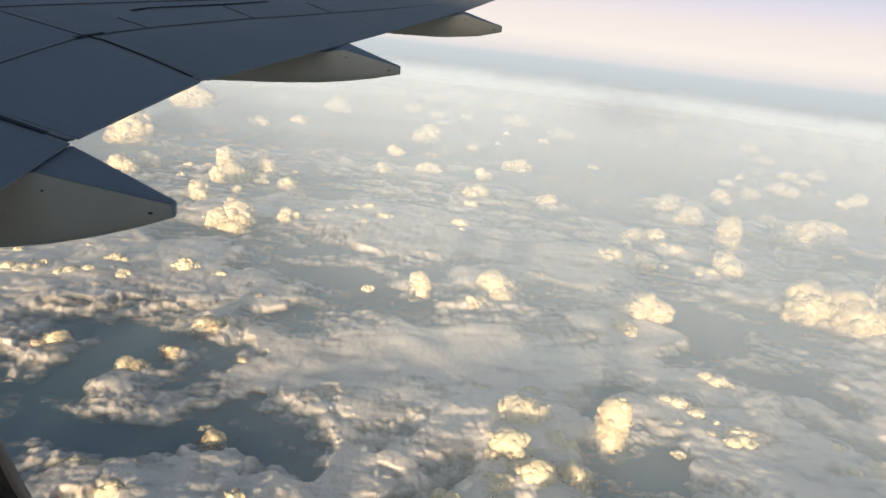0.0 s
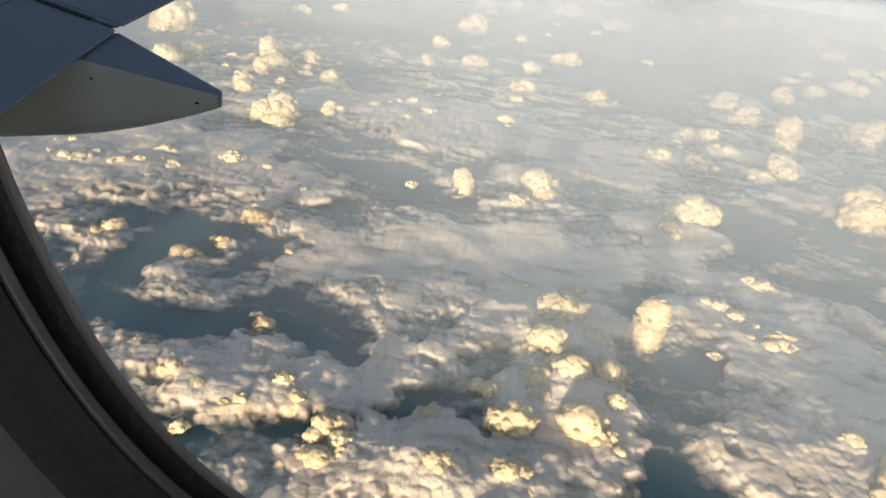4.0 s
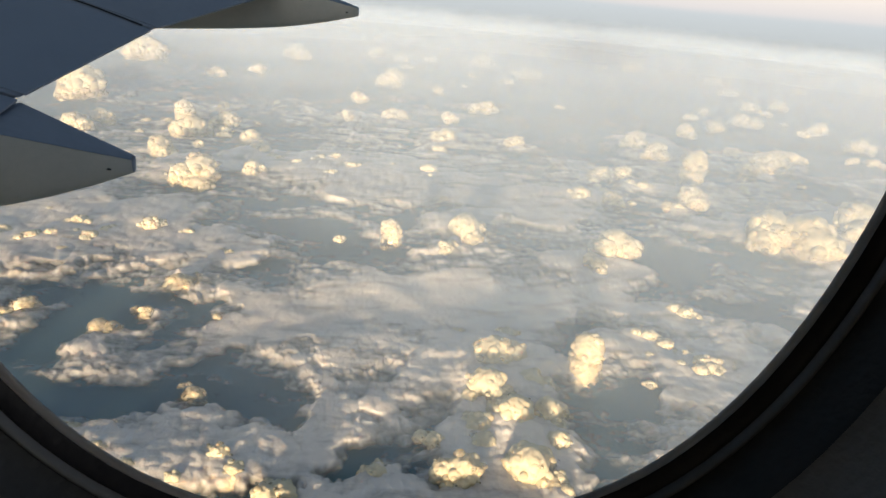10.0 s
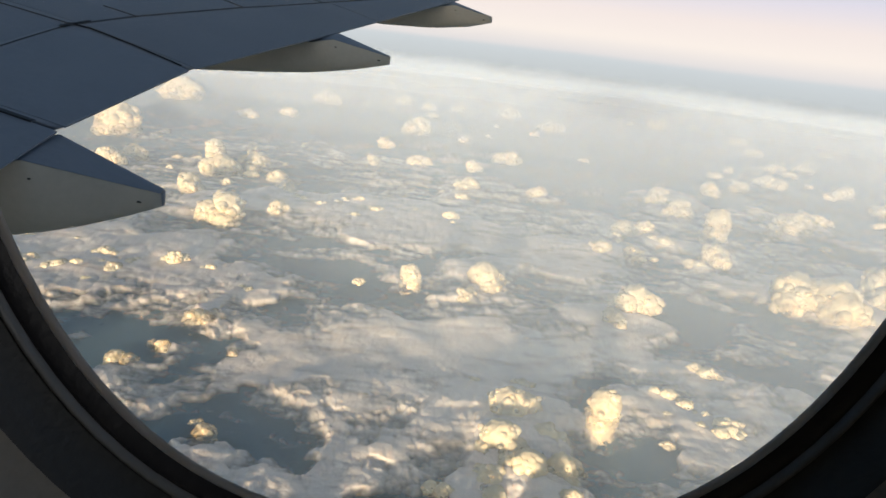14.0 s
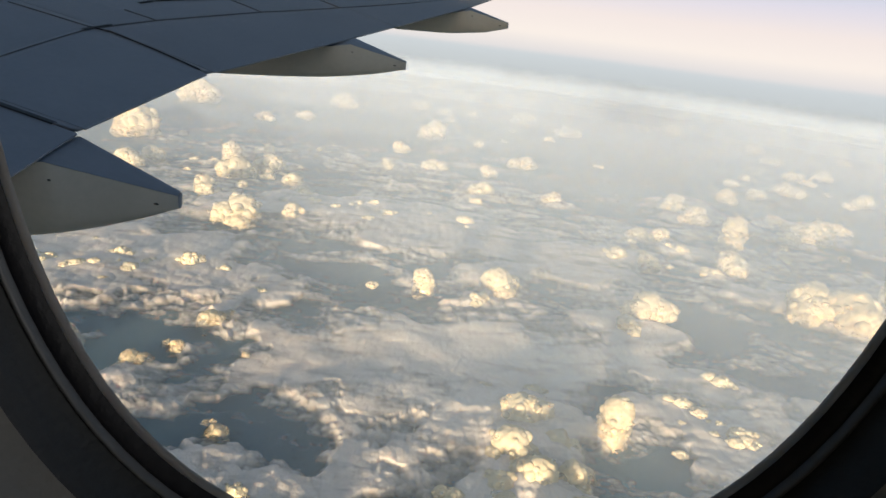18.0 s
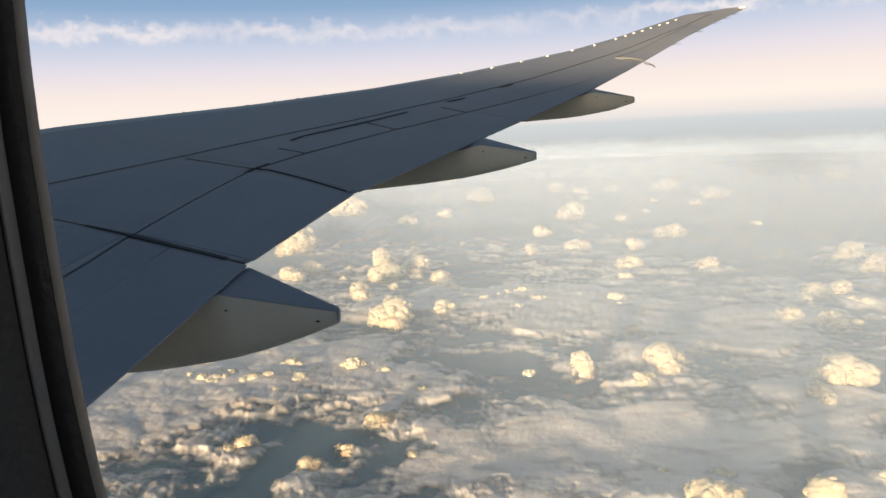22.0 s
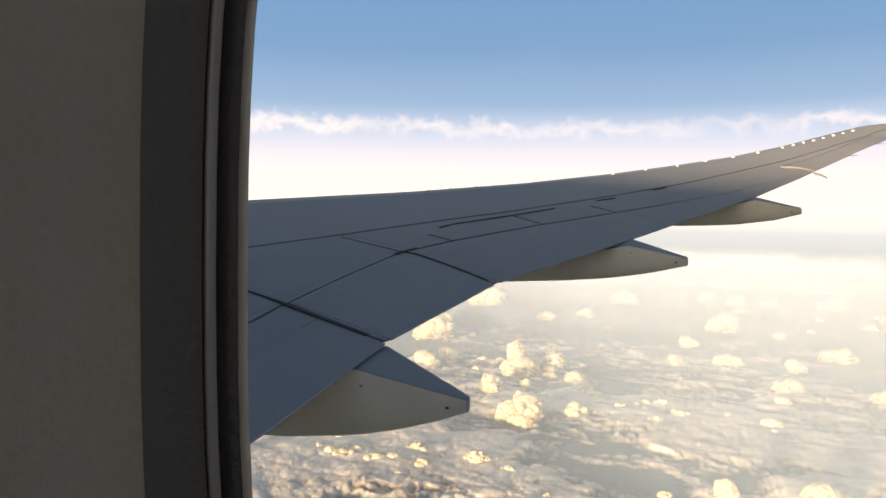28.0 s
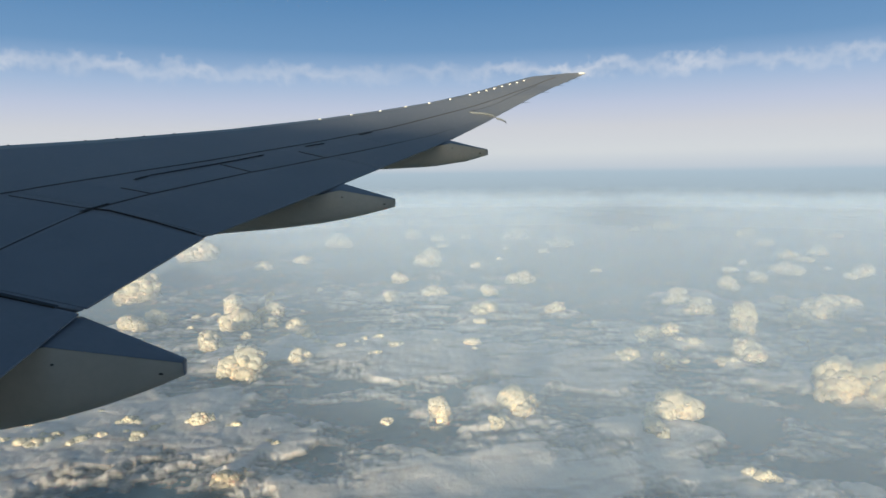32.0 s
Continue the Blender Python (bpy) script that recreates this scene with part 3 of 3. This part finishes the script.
TE_X = [-4.5, -4.24, -4.11, -3.60, -1.87, 0.61, 1.77, 2.76, 4.11, 5.29, 7.09]
TE_Z = [-3.1, -2.2, -1.62, -1.08, -0.356, 0.723, 1.32, 1.87, 2.61, 3.19, 4.03]
CREST_Y = [0.2, 10.84, 13.8, 16.4, 18.95, 21.0, 23.1, 25.1, 27.4, 29.07, 30.0, 30.6, 31.0]
CREST_X = [-17.15, -9.17, -6.96, -4.98, -3.09, -1.53, 0.016, 1.54, 3.25, 4.5, 5.45, 6.33, 6.9]
CREST_Z = [-1.2, 0.303, 0.60, 0.93, 1.335, 1.715, 2.13, 2.625, 3.28, 3.74, 3.91, 4.06, 4.12]


def wing_at(y, c, lift=0.0):
    """Point of the upper skin at span y and chord fraction c, from the crest behind the leading edge (0) to the trailing edge (1)."""
    xt, zt = np.interp(y, TE_Y, TE_X), np.interp(y, TE_Y, TE_Z)
    xr, zr = np.interp(y, CREST_Y, CREST_X), np.interp(y, CREST_Y, CREST_Z)
    return Vector((xr + (xt - xr) * c, y, zr + (zt - zr) * c + 0.012 * (xt - xr) * 4 * c * (1 - c) + lift))


def chord(y):
    return float(np.interp(y, TE_Y, TE_X) - np.interp(y, CREST_Y, CREST_X))


wing = new("aircraft_wing")
tagged(wing, "swept grey airliner wing in fuselage shade, sunlit towards its raked tip", "aircraft wing")

NOTCHES = {7.50: 1.0, 7.53: 0.89, 7.57: 1.0, 10.39: 1.0, 10.42: 0.94, 10.46: 1.0}   # open gaps at the trailing edge
spans = sorted({*NOTCHES, 0.2, 1.2, 2.4, 3.6, *TE_Y, *CREST_Y, *[6 + 0.6 * i for i in range(41)], 30.85})
upper = [1.0, 0.97, 0.9, 0.82, 0.74, 0.66, 0.58, 0.5, 0.4, 0.3, 0.2, 0.12, 0.06, 0.0]
wv, nose_v = [], []
for y in spans:
    ch, crest = chord(y), wing_at(y, 0.0)
    cut = NOTCHES.get(y, 1.0)
    row = [wing_at(y, c * cut) for c in upper]
    for k in range(1, 8):                       # round nose ahead of the crest
        a = radians(180 * k / 8)
        row.append(crest + Vector((-math.sin(a) * 0.055 * ch - 0.004, 0, -(1 - math.cos(a)) * 0.05 * ch)))
    for c in (0.1, 0.3, 0.5, 0.7, 0.88, 0.99):   # lower skin
        th = 0.11 * ch * (1 - c) ** 0.8 + 0.018
        row.append(wing_at(y, c * cut) - Vector((0, 0, th)))
    wv += row
n_row = len(upper) + 7 + 6
wf = grid_faces(len(spans), n_row, True)
wf += [tuple(range(n_row)), tuple(reversed(range((len(spans) - 1) * n_row, len(spans) * n_row)))]
mesh_ob("wing_skin", wv, wf, wing_paint, wing)


def skin_panel(name, corners, material, lift=0.012, steps=(14, 6), gap=0.02, label=""):
    """A movable panel lying on the upper skin; corners (y, c): front inner, front outer, rear outer, rear inner."""
    (y0, c0), (y1, c1), (y2, c2), (y3, c3) = corners
    nu, nv = steps
    top, low = [], []
    for i in range(nu + 1):
        u = i / nu
        for j in range(nv + 1):
            v = j / nv
            ya, ca = y0 + (y1 - y0) * u, c0 + (c1 - c0) * u
            yb, cb = y3 + (y2 - y3) * u, c3 + (c2 - c3) * u
            y, c = ya + (yb - ya) * v, ca + (cb - ca) * v
            y += gap * (1 - 2 * u)
            c += gap / chord(y) * (1 - 2 * v)
            edge = min(i, nu - i, j, nv - j) == 0
            top.append(wing_at(y, c, lift - (0.006 if edge else 0)))
            low.append(wing_at(y, c, -0.012))
    n, m = nu + 1, nv + 1
    f = grid_faces(n, m)
    ring = [i * m for i in range(n)] + [(n - 1) * m + j for j in range(1, m)] + [i * m + m - 1 for i in range(n - 2, -1, -1)] + [j for j in range(m - 2, 0, -1)]
    f += [(ring[k], ring[(k + 1) % len(ring)], ring[(k + 1) % len(ring)] + n * m, ring[k] + n * m) for k in range(len(ring))]
    ob = mesh_ob(name, top + low, f, material, wing, label, smooth=False)
    return ob


def skin_strip(name, path, width, material, lift=0.016, label=""):
    """A narrow band on the upper skin along points (y, c): the shade in a gap, a joint or a rubbing strip."""
    pts = []
    for (ya, ca), (yb, cb) in zip(path, path[1:]):
        k = max(2, int(abs(yb - ya) / 0.5) + 2)
        pts += [(ya + (yb - ya) * i / k, ca + (cb - ca) * i / k) for i in range(k)]
    pts.append(path[-1])
    p = [wing_at(y, c, lift) for y, c in pts]
    w = width if isinstance(width, tuple) else (width, width)
    v = []
    for i, q in enumerate(p):
        d = (p[min(i + 1, len(p) - 1)] - p[max(i - 1, 0)]).normalized()
        side = d.cross(Vector((0, 0, 1))).normalized() * (w[0] + (w[1] - w[0]) * i / (len(p) - 1)) * 0.5
        v += [q - side - Vector((0, 0, 0.02)), q - side, q + side, q + side - Vector((0, 0, 0.02))]
    f = grid_faces(len(p), 4)
    return mesh_ob(name, v, f, material, wing, label, smooth=False)


# movable panels, from the fuselage outward
skin_panel("inboard_flap", [(1.0, 0.90), (7.5, 0.79), (7.5, 1.004), (1.0, 1.004)], flap_paint, 0.016)
skin_panel("inboard_spoiler", [(4.6, 0.67), (7.5, 0.66), (7.5, 0.775), (4.6, 0.80)], flap_paint)
skin_panel("inboard_spoiler", [(1.2, 0.70), (4.55, 0.67), (4.55, 0.80), (1.2, 0.86)], flap_paint)
skin_panel("flaperon", [(7.62, 0.79), (10.40, 0.705), (10.38, 1.004), (7.62, 1.004)], flap_paint, 0.016)
skin_panel("wing_access_panel", [(7.6, 0.50), (10.3, 0.505), (10.42, 0.69), (7.6, 0.775)], flap_paint, 0.008)
skin_panel("spoiler", [(10.45, 0.51), (11.42, 0.505), (11.5, 0.685), (10.55, 0.695)], flap_paint)
skin_panel("spoiler", [(11.48, 0.60), (13.68, 0.55), (13.62, 0.688), (11.52, 0.684)], flap_paint)
skin_panel("spoiler", [(13.72, 0.55), (15.54, 0.575), (15.50, 0.728), (13.66, 0.69)], flap_paint)
skin_panel("spoiler", [(15.58, 0.575), (17.6, 0.60), (17.5, 0.785), (15.54, 0.732)], flap_paint)
skin_panel("spoiler", [(17.65, 0.60), (20.6, 0.64), (20.5, 0.885), (17.55, 0.79)], flap_paint)
skin_panel("outboard_flap", [(10.55, 0.71), (15.6, 0.74), (15.6, 1.004), (10.50, 1.004)], flap_paint, 0.016)
skin_panel("outboard_flap", [(15.64, 0.745), (22.1, 0.90), (22.1, 1.004), (15.64, 1.004)], flap_paint, 0.016)
skin_panel("aileron", [(22.3, 0.69), (27.2, 0.675), (27.4, 1.004), (22.3, 1.004)], flap_paint, 0.014)

# dark joints, and dark strips for the shade in open gaps
for path, w in (([(6.0, 0.43), (8.87, 0.464), (10.54, 0.49), (12.59, 0.484), (14.94, 0.484), (17.09, 0.494)], 0.035),
                ([(17.09, 0.494), (19.1, 0.503), (21.33, 0.523), (23.91, 0.576), (27.15, 0.61), (29.4, 0.52)], 0.045),
                ([(7.56, 0.60), (7.56, 0.694)], 0.03),
                ([(7.56, 0.78), (6.81, 0.796), (4.5, 0.83)], 0.06),
                ([(7.55, 0.862), (6.14, 0.878), (4.0, 0.90)], 0.02),
                ([(7.62, 0.782), (8.82, 0.745), (10.44, 0.697)], 0.012),
                ([(10.3, 0.51), (10.44, 0.69)], 0.02),
                ([(10.51, 0.700), (11.51, 0.687), (13.66, 0.690), (15.74, 0.735), (17.5, 0.786), (20.72, 0.892)], 0.03),
                ([(11.47, 0.60), (11.51, 0.686)], 0.035), ([(13.70, 0.551), (13.63, 0.690)], 0.025), ([(15.55, 0.583), (15.5, 0.730)], 0.03),
                ([(22.34, 0.681), (23.79, 0.738), (27.23, 0.676)], 0.045)):
    skin_strip("panel_joint", path, w * 0.36, joint_grey)
# dark strips laid on the skin as the shade inside the open gaps
skin_strip("flap_gap_shade", [(7.56, 0.694), (7.56, 0.78)], (0.03, 0.07), rubber_gap_dark, 0.02, "dark strip for the shaded gap beside the inboard flap")
skin_strip("flap_gap_shade", [(7.56, 0.78), (7.53, 0.87), (7.52, 0.965)], (0.12, 0.09), rubber_gap_dark, 0.022, "dark strip for the shaded gap beside the inboard flap")
skin_strip("flap_gap_shade", [(10.44, 0.690), (10.52, 0.73), (10.49, 0.85), (10.42, 0.975)], (0.03, 0.035), rubber_gap_dark, 0.022, "dark strip for the shaded gap beside the flaperon")
for path, w in (([(12.3, 0.541), (13.2, 0.540), (14.82, 0.537)], (0.03, 0.04)), ([(16.05, 0.528), (16.56, 0.537)], (0.05, 0.08)), ([(17.9, 0.524), (18.4, 0.518)], (0.05, 0.07)),
                ([(11.95, 0.555), (12.25, 0.543)], (0.05, 0.05)), ([(10.25, 0.70), (10.75, 0.69)], (0.09, 0.05))):
    skin_strip("hinge_cover", path, w, rubber_gap_dark, 0.02, "dark worn hinge cover")

# bare metal leading edge along the crest
lv = []
ys = [0.2 + i * 0.44 for i in range(71)]
for y in ys:
    ch, crest = chord(y), wing_at(y, 0.0)
    lv += [wing_at(y, 0.05, 0.003), wing_at(y, 0.015, 0.006), crest + Vector((0, 0, 0.008)), crest + Vector((-0.022 * ch, 0, -0.002 * ch + 0.006)), crest + Vector((-0.05 * ch, 0, -0.03 * ch))]
mesh_ob("leading_edge_slat", lv, grid_faces(len(ys), 5), bright_metal, wing, "bare metal leading edge slat")

# white bumps that stand in for sun glints on the slat edges, along the outer leading edge
cap = bmesh.new()
bmesh.ops.create_icosphere(cap, subdivisions=2, radius=0.5)
for v in cap.verts:
    v.co = Vector((v.co.x * 0.10, v.co.y * 0.06, v.co.z * 0.05 + 0.015))
cap_me = bpy.data.meshes.new("slat_edge_glint")
cap.to_mesh(cap_me)
cap.free()
cap_me.materials.append(white_paint)
cap_me.shade_smooth()
for y, c in ((18.88, 0.02), (19.87, 0.027), (20.89, 0.03), (21.91, 0.035), (22.97, 0.035), (23.84, 0.07), (24.83, 0.08), (25.32, 0.08), (25.75, 0.087), (26.1, 0.125),
             (26.57, 0.13), (27.08, 0.13), (27.47, 0.165), (28.03, 0.15)):
    ob = new("slat_edge_glint", cap_me)
    ob.parent, ob.location = wing, wing_at(y, c)
    tagged(ob, "small white bump standing in for a sunlit slat edge")
for y in (12.57, 13.71, 14.24, 14.72, 15.3):
    ob = new("slat_bumper", cap_me.copy())
    ob.data.materials[0] = rubber_gap_dark
    ob.parent, ob.location = wing, wing_at(y, 0.0, 0.0)
    ob.scale = (0.75, 0.5, 0.45)

# end plate of the outboard flap, curving past the trailing edge
ep = bmesh.new()
rows = []
for i in range(13):
    u = i / 12
    p = wing_at(22.25, 0.69 + 0.31 * min(1, u / 0.72), 0.03 + 0.10 * math.sin(math.pi * min(1.0, u * 1.1)) * 0.5)
    if u > 0.72:
        k = (u - 0.72) / 0.28
        p = wing_at(22.25, 1.0, 0.03) + Vector((0.34 * k, -0.05 * k, -0.05 - 0.13 * k * k))
    wdt = 0.03 + 0.06 * math.sin(math.pi * u)
    rows.append([ep.verts.new(p + Vector(o)) for o in ((-0.02, -wdt / 2, 0), (-0.02, wdt / 2, 0), (0.02, wdt / 2, -0.07), (0.02, -wdt / 2, -0.07))])
for a, b in zip(rows, rows[1:]):
    for k in range(4):
        ep.faces.new((a[k], a[(k + 1) % 4], b[(k + 1) % 4], b[k]))
ep.faces.new(rows[0][::-1])
ep.faces.new(rows[-1])
part("flap_end_plate", ep, rim_plastic, wing, "pale curved end plate")

# wing tip lamp and discharge wicks
tl = bmesh.new()
bmesh.ops.create_icosphere(tl, subdivisions=3, radius=0.5)
for v in tl.verts:
    v.co = Vector((7.05 + v.co.x * 0.32 + 0.1 * v.co.y, 30.95 + v.co.y * 0.24, 4.09 + v.co.z * 0.10))
part("tip_lamp", tl, white_paint, wing, "white tip lamp fairing")
for y in (24.4, 26.2, 27.9, 28.9, 29.8):
    wk = bmesh.new()
    bmesh.ops.create_cone(wk, segments=6, radius1=0.012, radius2=0.004, depth=0.28, cap_ends=True)
    bmesh.ops.transform(wk, matrix=Matrix.Translation(wing_at(y, 1.0) + Vector((0.12, 0, -0.01))) @ Euler((0, radians(90), 0)).to_matrix().to_4x4(), verts=wk.verts)
    part("static_wick", wk, rubber_gap_dark, wing)


def flap_fairing(label, y_root, y_tip, x0, xr, x1, top, bottom, half, tip_half):
    """Flap track fairing under the wing: a flat sloping top behind the trailing edge (xr), a rounded keel below, a blunt tail at x1."""
    th = new("flap_track_fairing")
    tagged(th, label)
    th.parent = wing
    tx, tz = zip(*top)
    bx, bz = zip(*bottom)
    xs = [x0 + (xr - x0) * i / 10 for i in range(10)] + [xr + (x1 - xr) * i / 12 for i in range(13)]
    keel, roof, n = [], [], 15
    for x in xs:
        zt, zb = float(np.interp(x, tx, tz)), float(np.interp(x, bx, bz))
        yc = float(np.interp(x, (xr, x1), (y_root, y_tip)))
        hw = half * (0.35 + 0.65 * (x - x0) / (xr - x0)) if x < xr else half + (tip_half - half) * (x - xr) / (x1 - xr)
        for k in range(n):
            a = math.pi * k / (n - 1)
            ca, sa = math.cos(a), math.sin(a)
            zc = zt - 0.19 * hw * ca
            keel.append((x, yc - hw * math.copysign(abs(ca) ** 0.7, ca), zc + (zb - zt) * sa ** 0.85))
        for k in range(5):
            e = -1 + k / 2
            roof.append((x, yc + hw * e * 0.985, zt + 0.19 * hw * e + 0.012 * (1 - e * e) + 0.003))
    m = len(xs)
    kf = grid_faces(m, n)
    kf.append(tuple(range((m - 1) * n, m * n)))
    # the cloud light is in the shell's colour; the top keeps flap paint
    mesh_ob("fairing_shell", keel, kf, fairing_lit_paint, th, "rounded grey fairing shell, paled and warmed for light from the clouds below")
    mesh_ob("fairing_top", roof, grid_faces(m, 5), flap_paint, th, "darker grey flat fairing top")
    t0 = keel[(m - 1) * n:]
    cz, yc = sum(p[2] for p in t0) / n, y_tip
    plate = [(x1 + 0.004, p[1], p[2]) for p in t0] + [(x1 + 0.014, yc + (p[1] - yc) * 0.8, cz + (p[2] - cz) * 0.8) for p in t0]
    mesh_ob("tail_cap", plate, grid_faces(2, n, True) + [tuple(range(n, 2 * n))], flap_paint, th)
    for xd, hgt, length in ((x1 - 0.22, 0.5, 0.07), (xr + 0.02, 0.22, 0.09)):
        dr = bmesh.new()
        bmesh.ops.create_cone(dr, segments=8, radius1=0.016, radius2=0.010, depth=length, cap_ends=True)
        hw, yc = half + (tip_half - half) * (xd - xr) / (x1 - xr), float(np.interp(xd, (xr, x1), (y_root, y_tip)))
        zd = float(np.interp(xd, tx, tz)) * (1 - hgt) + float(np.interp(xd, bx, bz)) * hgt - 0.15 * hw
        bmesh.ops.transform(dr, matrix=Matrix.Translation((xd, yc - hw * 0.93, zd)) @ Euler((radians(90), 0, radians(70))).to_matrix().to_4x4(), verts=dr.verts)
        part("drain_stub", dr, rubber_gap_dark, th)
    return th


flap_fairing("large light grey flap track fairing under the inboard flap", 7.18, 7.40, -8.2, -4.12, -2.9,
             [(-8.2, -1.85), (-4.4, -1.84), (-4.12, -1.77), (-2.9, -2.20)], [(-8.2, -2.2), (-7.0, -2.8), (-5.67, -3.00), (-4.51, -2.80), (-3.71, -2.63), (-3.26, -2.50), (-2.9, -2.37)], 0.40, 0.06)
flap_fairing("light grey flap track fairing under the outboard flap", 13.9, 14.0, -6.4, -1.88, -0.77,
             [(-6.4, -0.55), (-2.2, -0.52), (-1.88, -0.42), (-0.77, -0.70)], [(-6.4, -0.8), (-5.4, -1.25), (-4.58, -1.38), (-3.16, -1.27), (-2.19, -1.16), (-1.38, -1.01), (-0.77, -0.86)], 0.32, 0.05)
flap_fairing("light grey flap track fairing near the aileron", 19.03, 19.0, -3.2, 0.58, 1.64,
             [(-3.2, 0.55), (0.3, 0.58), (0.58, 0.66), (1.64, 0.42)], [(-3.2, 0.3), (-2.3, -0.02), (-1.46, -0.10), (0.04, -0.04), (1.03, 0.10), (1.64, 0.27)], 0.28, 0.05)


# ---- fuselage with its cabin ----
R_OUT, CY, CZ = 3.3, -3.22, -0.45
WA, WB, WN = 0.1353, 0.2111, 2.6       # half width, half height and squareness of the window opening


def tube(name, radius, x0, x1, material, label, inner=False):
    v, f = [], []
    base = math.asin((0 - CZ) / radius)
    angs = sorted({*[base - 0.40 / radius, base + 0.40 / radius], *[base + 0.40 / radius + (2 * math.pi - 0.80 / radius) * i / 90 for i in range(91)]})
    xs = [x0, -0.30, 0.30, x1]
    for x in xs:
        for a in angs:
            v.append((x, CY + radius * math.cos(a), CZ + radius * math.sin(a)))
    n = len(angs)
    for i in range(3):
        for j in range(n):
            k = (j + 1) % n
            if i == 1 and j == 0:
                continue                     # the window's cut-out
            f.append((i * n + j, i * n + k, (i + 1) * n + k, (i + 1) * n + j))
    f += [tuple(range(n))[::-1], tuple(range(3 * n, 4 * n))]
    return tagged(mesh_ob(name, v, f, material), label, "fuselage", kind="structure")


tube("wall_fuselage", R_OUT, -22, 22, body_paint, "white rounded fuselage skin of the airliner")
fl = bmesh.new()
bmesh.ops.create_cube(fl, size=1.0, matrix=Matrix.Translation((0, CY, -1.25)) @ Matrix.Diagonal((20, 5.6, 0.06, 1)))
tagged(part("floor", fl, reveal_plastic, None), "dark cabin floor", "floor", kind="structure")
ce = bmesh.new()
bmesh.ops.create_cube(ce, size=1.0, matrix=Matrix.Translation((0, CY, 1.25)) @ Matrix.Diagonal((20, 4.2, 0.04, 1)))
tagged(part("ceiling", ce, panel_plastic, None), "plain cabin ceiling panel", "ceiling", kind="structure")


def oval(d, y, n=96):
    pts = []
    for i in range(n):
        a = 2 * math.pi * i / n
        ca, sa = math.cos(a), math.sin(a)
        pts.append(Vector(((WA + d) * math.copysign(abs(ca) ** (2 / WN), ca), y, (WB + d) * math.copysign(abs(sa) ** (2 / WN), sa))))
    return pts


window = new("window_1")
tagged(window, "rounded cabin window with dark gasket and plastic reveal, its grey darkened for cabin shade", "window", kind="structure")


def ring(name, profile, material, label="", n=96):
    v = [p for d, y in profile for p in oval(d, y, n)]
    return mesh_ob(name, v, grid_faces(len(profile), n, True), material, window, label)


pane_v = oval(0.024, 0.012)
pane = mesh_ob("pane", pane_v + oval(0.026, 0.018), [tuple(range(96)), tuple(range(191, 95, -1))] + grid_faces(2, 96, True), glass, window, "clear acrylic pane", smooth=False)
pane.visible_shadow = False
frame_v = oval(0.030, 0.016) + oval(0.05, 0.03)
for d in (0.10, 0.20, 0.32):                     # flush with the rounded skin
    frame_v += [Vector((p.x, CY + math.sqrt(R_OUT ** 2 - (p.z - CZ) ** 2) + 0.006, p.z)) for p in oval(d, 0)]
mesh_ob("outer_frame", frame_v, grid_faces(5, 96, True), pane_edge, window)
ring("pane_edge", [(0.034, 0.018), (0.004, 0.002), (0.0004, 0.0006), (0.0010, -0.0006), (0.0022, -0.0009), (0.0029, -0.0004)], pane_edge, "thin milky pane edge")
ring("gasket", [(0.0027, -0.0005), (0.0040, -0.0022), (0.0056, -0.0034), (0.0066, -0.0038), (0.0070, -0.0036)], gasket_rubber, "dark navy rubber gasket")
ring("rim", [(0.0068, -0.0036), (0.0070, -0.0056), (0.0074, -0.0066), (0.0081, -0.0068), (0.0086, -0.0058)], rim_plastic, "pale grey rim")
ring("reveal_step", [(0.0084, -0.0058), (0.0095, -0.0072), (0.0120, -0.013), (0.0138, -0.0195), (0.0146, -0.0208)], reveal_plastic, "inner reveal step darkened as if in shade")
ring("reveal", [(0.0144, -0.0206), (0.0158, -0.0225), (0.0185, -0.030), (0.0208, -0.040), (0.0228, -0.0480), (0.0238, -0.0500)], panel_plastic, "plastic reveal, its grey darkened for cabin shade")
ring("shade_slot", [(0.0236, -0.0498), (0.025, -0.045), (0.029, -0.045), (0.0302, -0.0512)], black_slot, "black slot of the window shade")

# cabin side wall panel with the opening for the window
wall_rows = [oval(0.0300, -0.0510), oval(0.0315, -0.0528), oval(0.040, -0.0545), oval(0.07, -0.0560)]
n96 = 96
outer = []
for i in range(n96):
    a = 2 * math.pi * i / n96
    k = max(abs(math.cos(a)), abs(math.sin(a)))
    zo = 1.15 * math.sin(a) / k
    outer.append(Vector((1.6 * math.cos(a) / k, min(-0.075, CY + math.sqrt(3.22 ** 2 - (zo - CZ) ** 2) - 0.03), zo)))
wall_v = [p for r in wall_rows for p in r] + outer
tagged(mesh_ob("wall_cabin_side", wall_v, grid_faces(5, n96, True), panel_plastic), "moulded cabin side wall panel, its grey darkened for cabin shade", "wall", kind="structure")
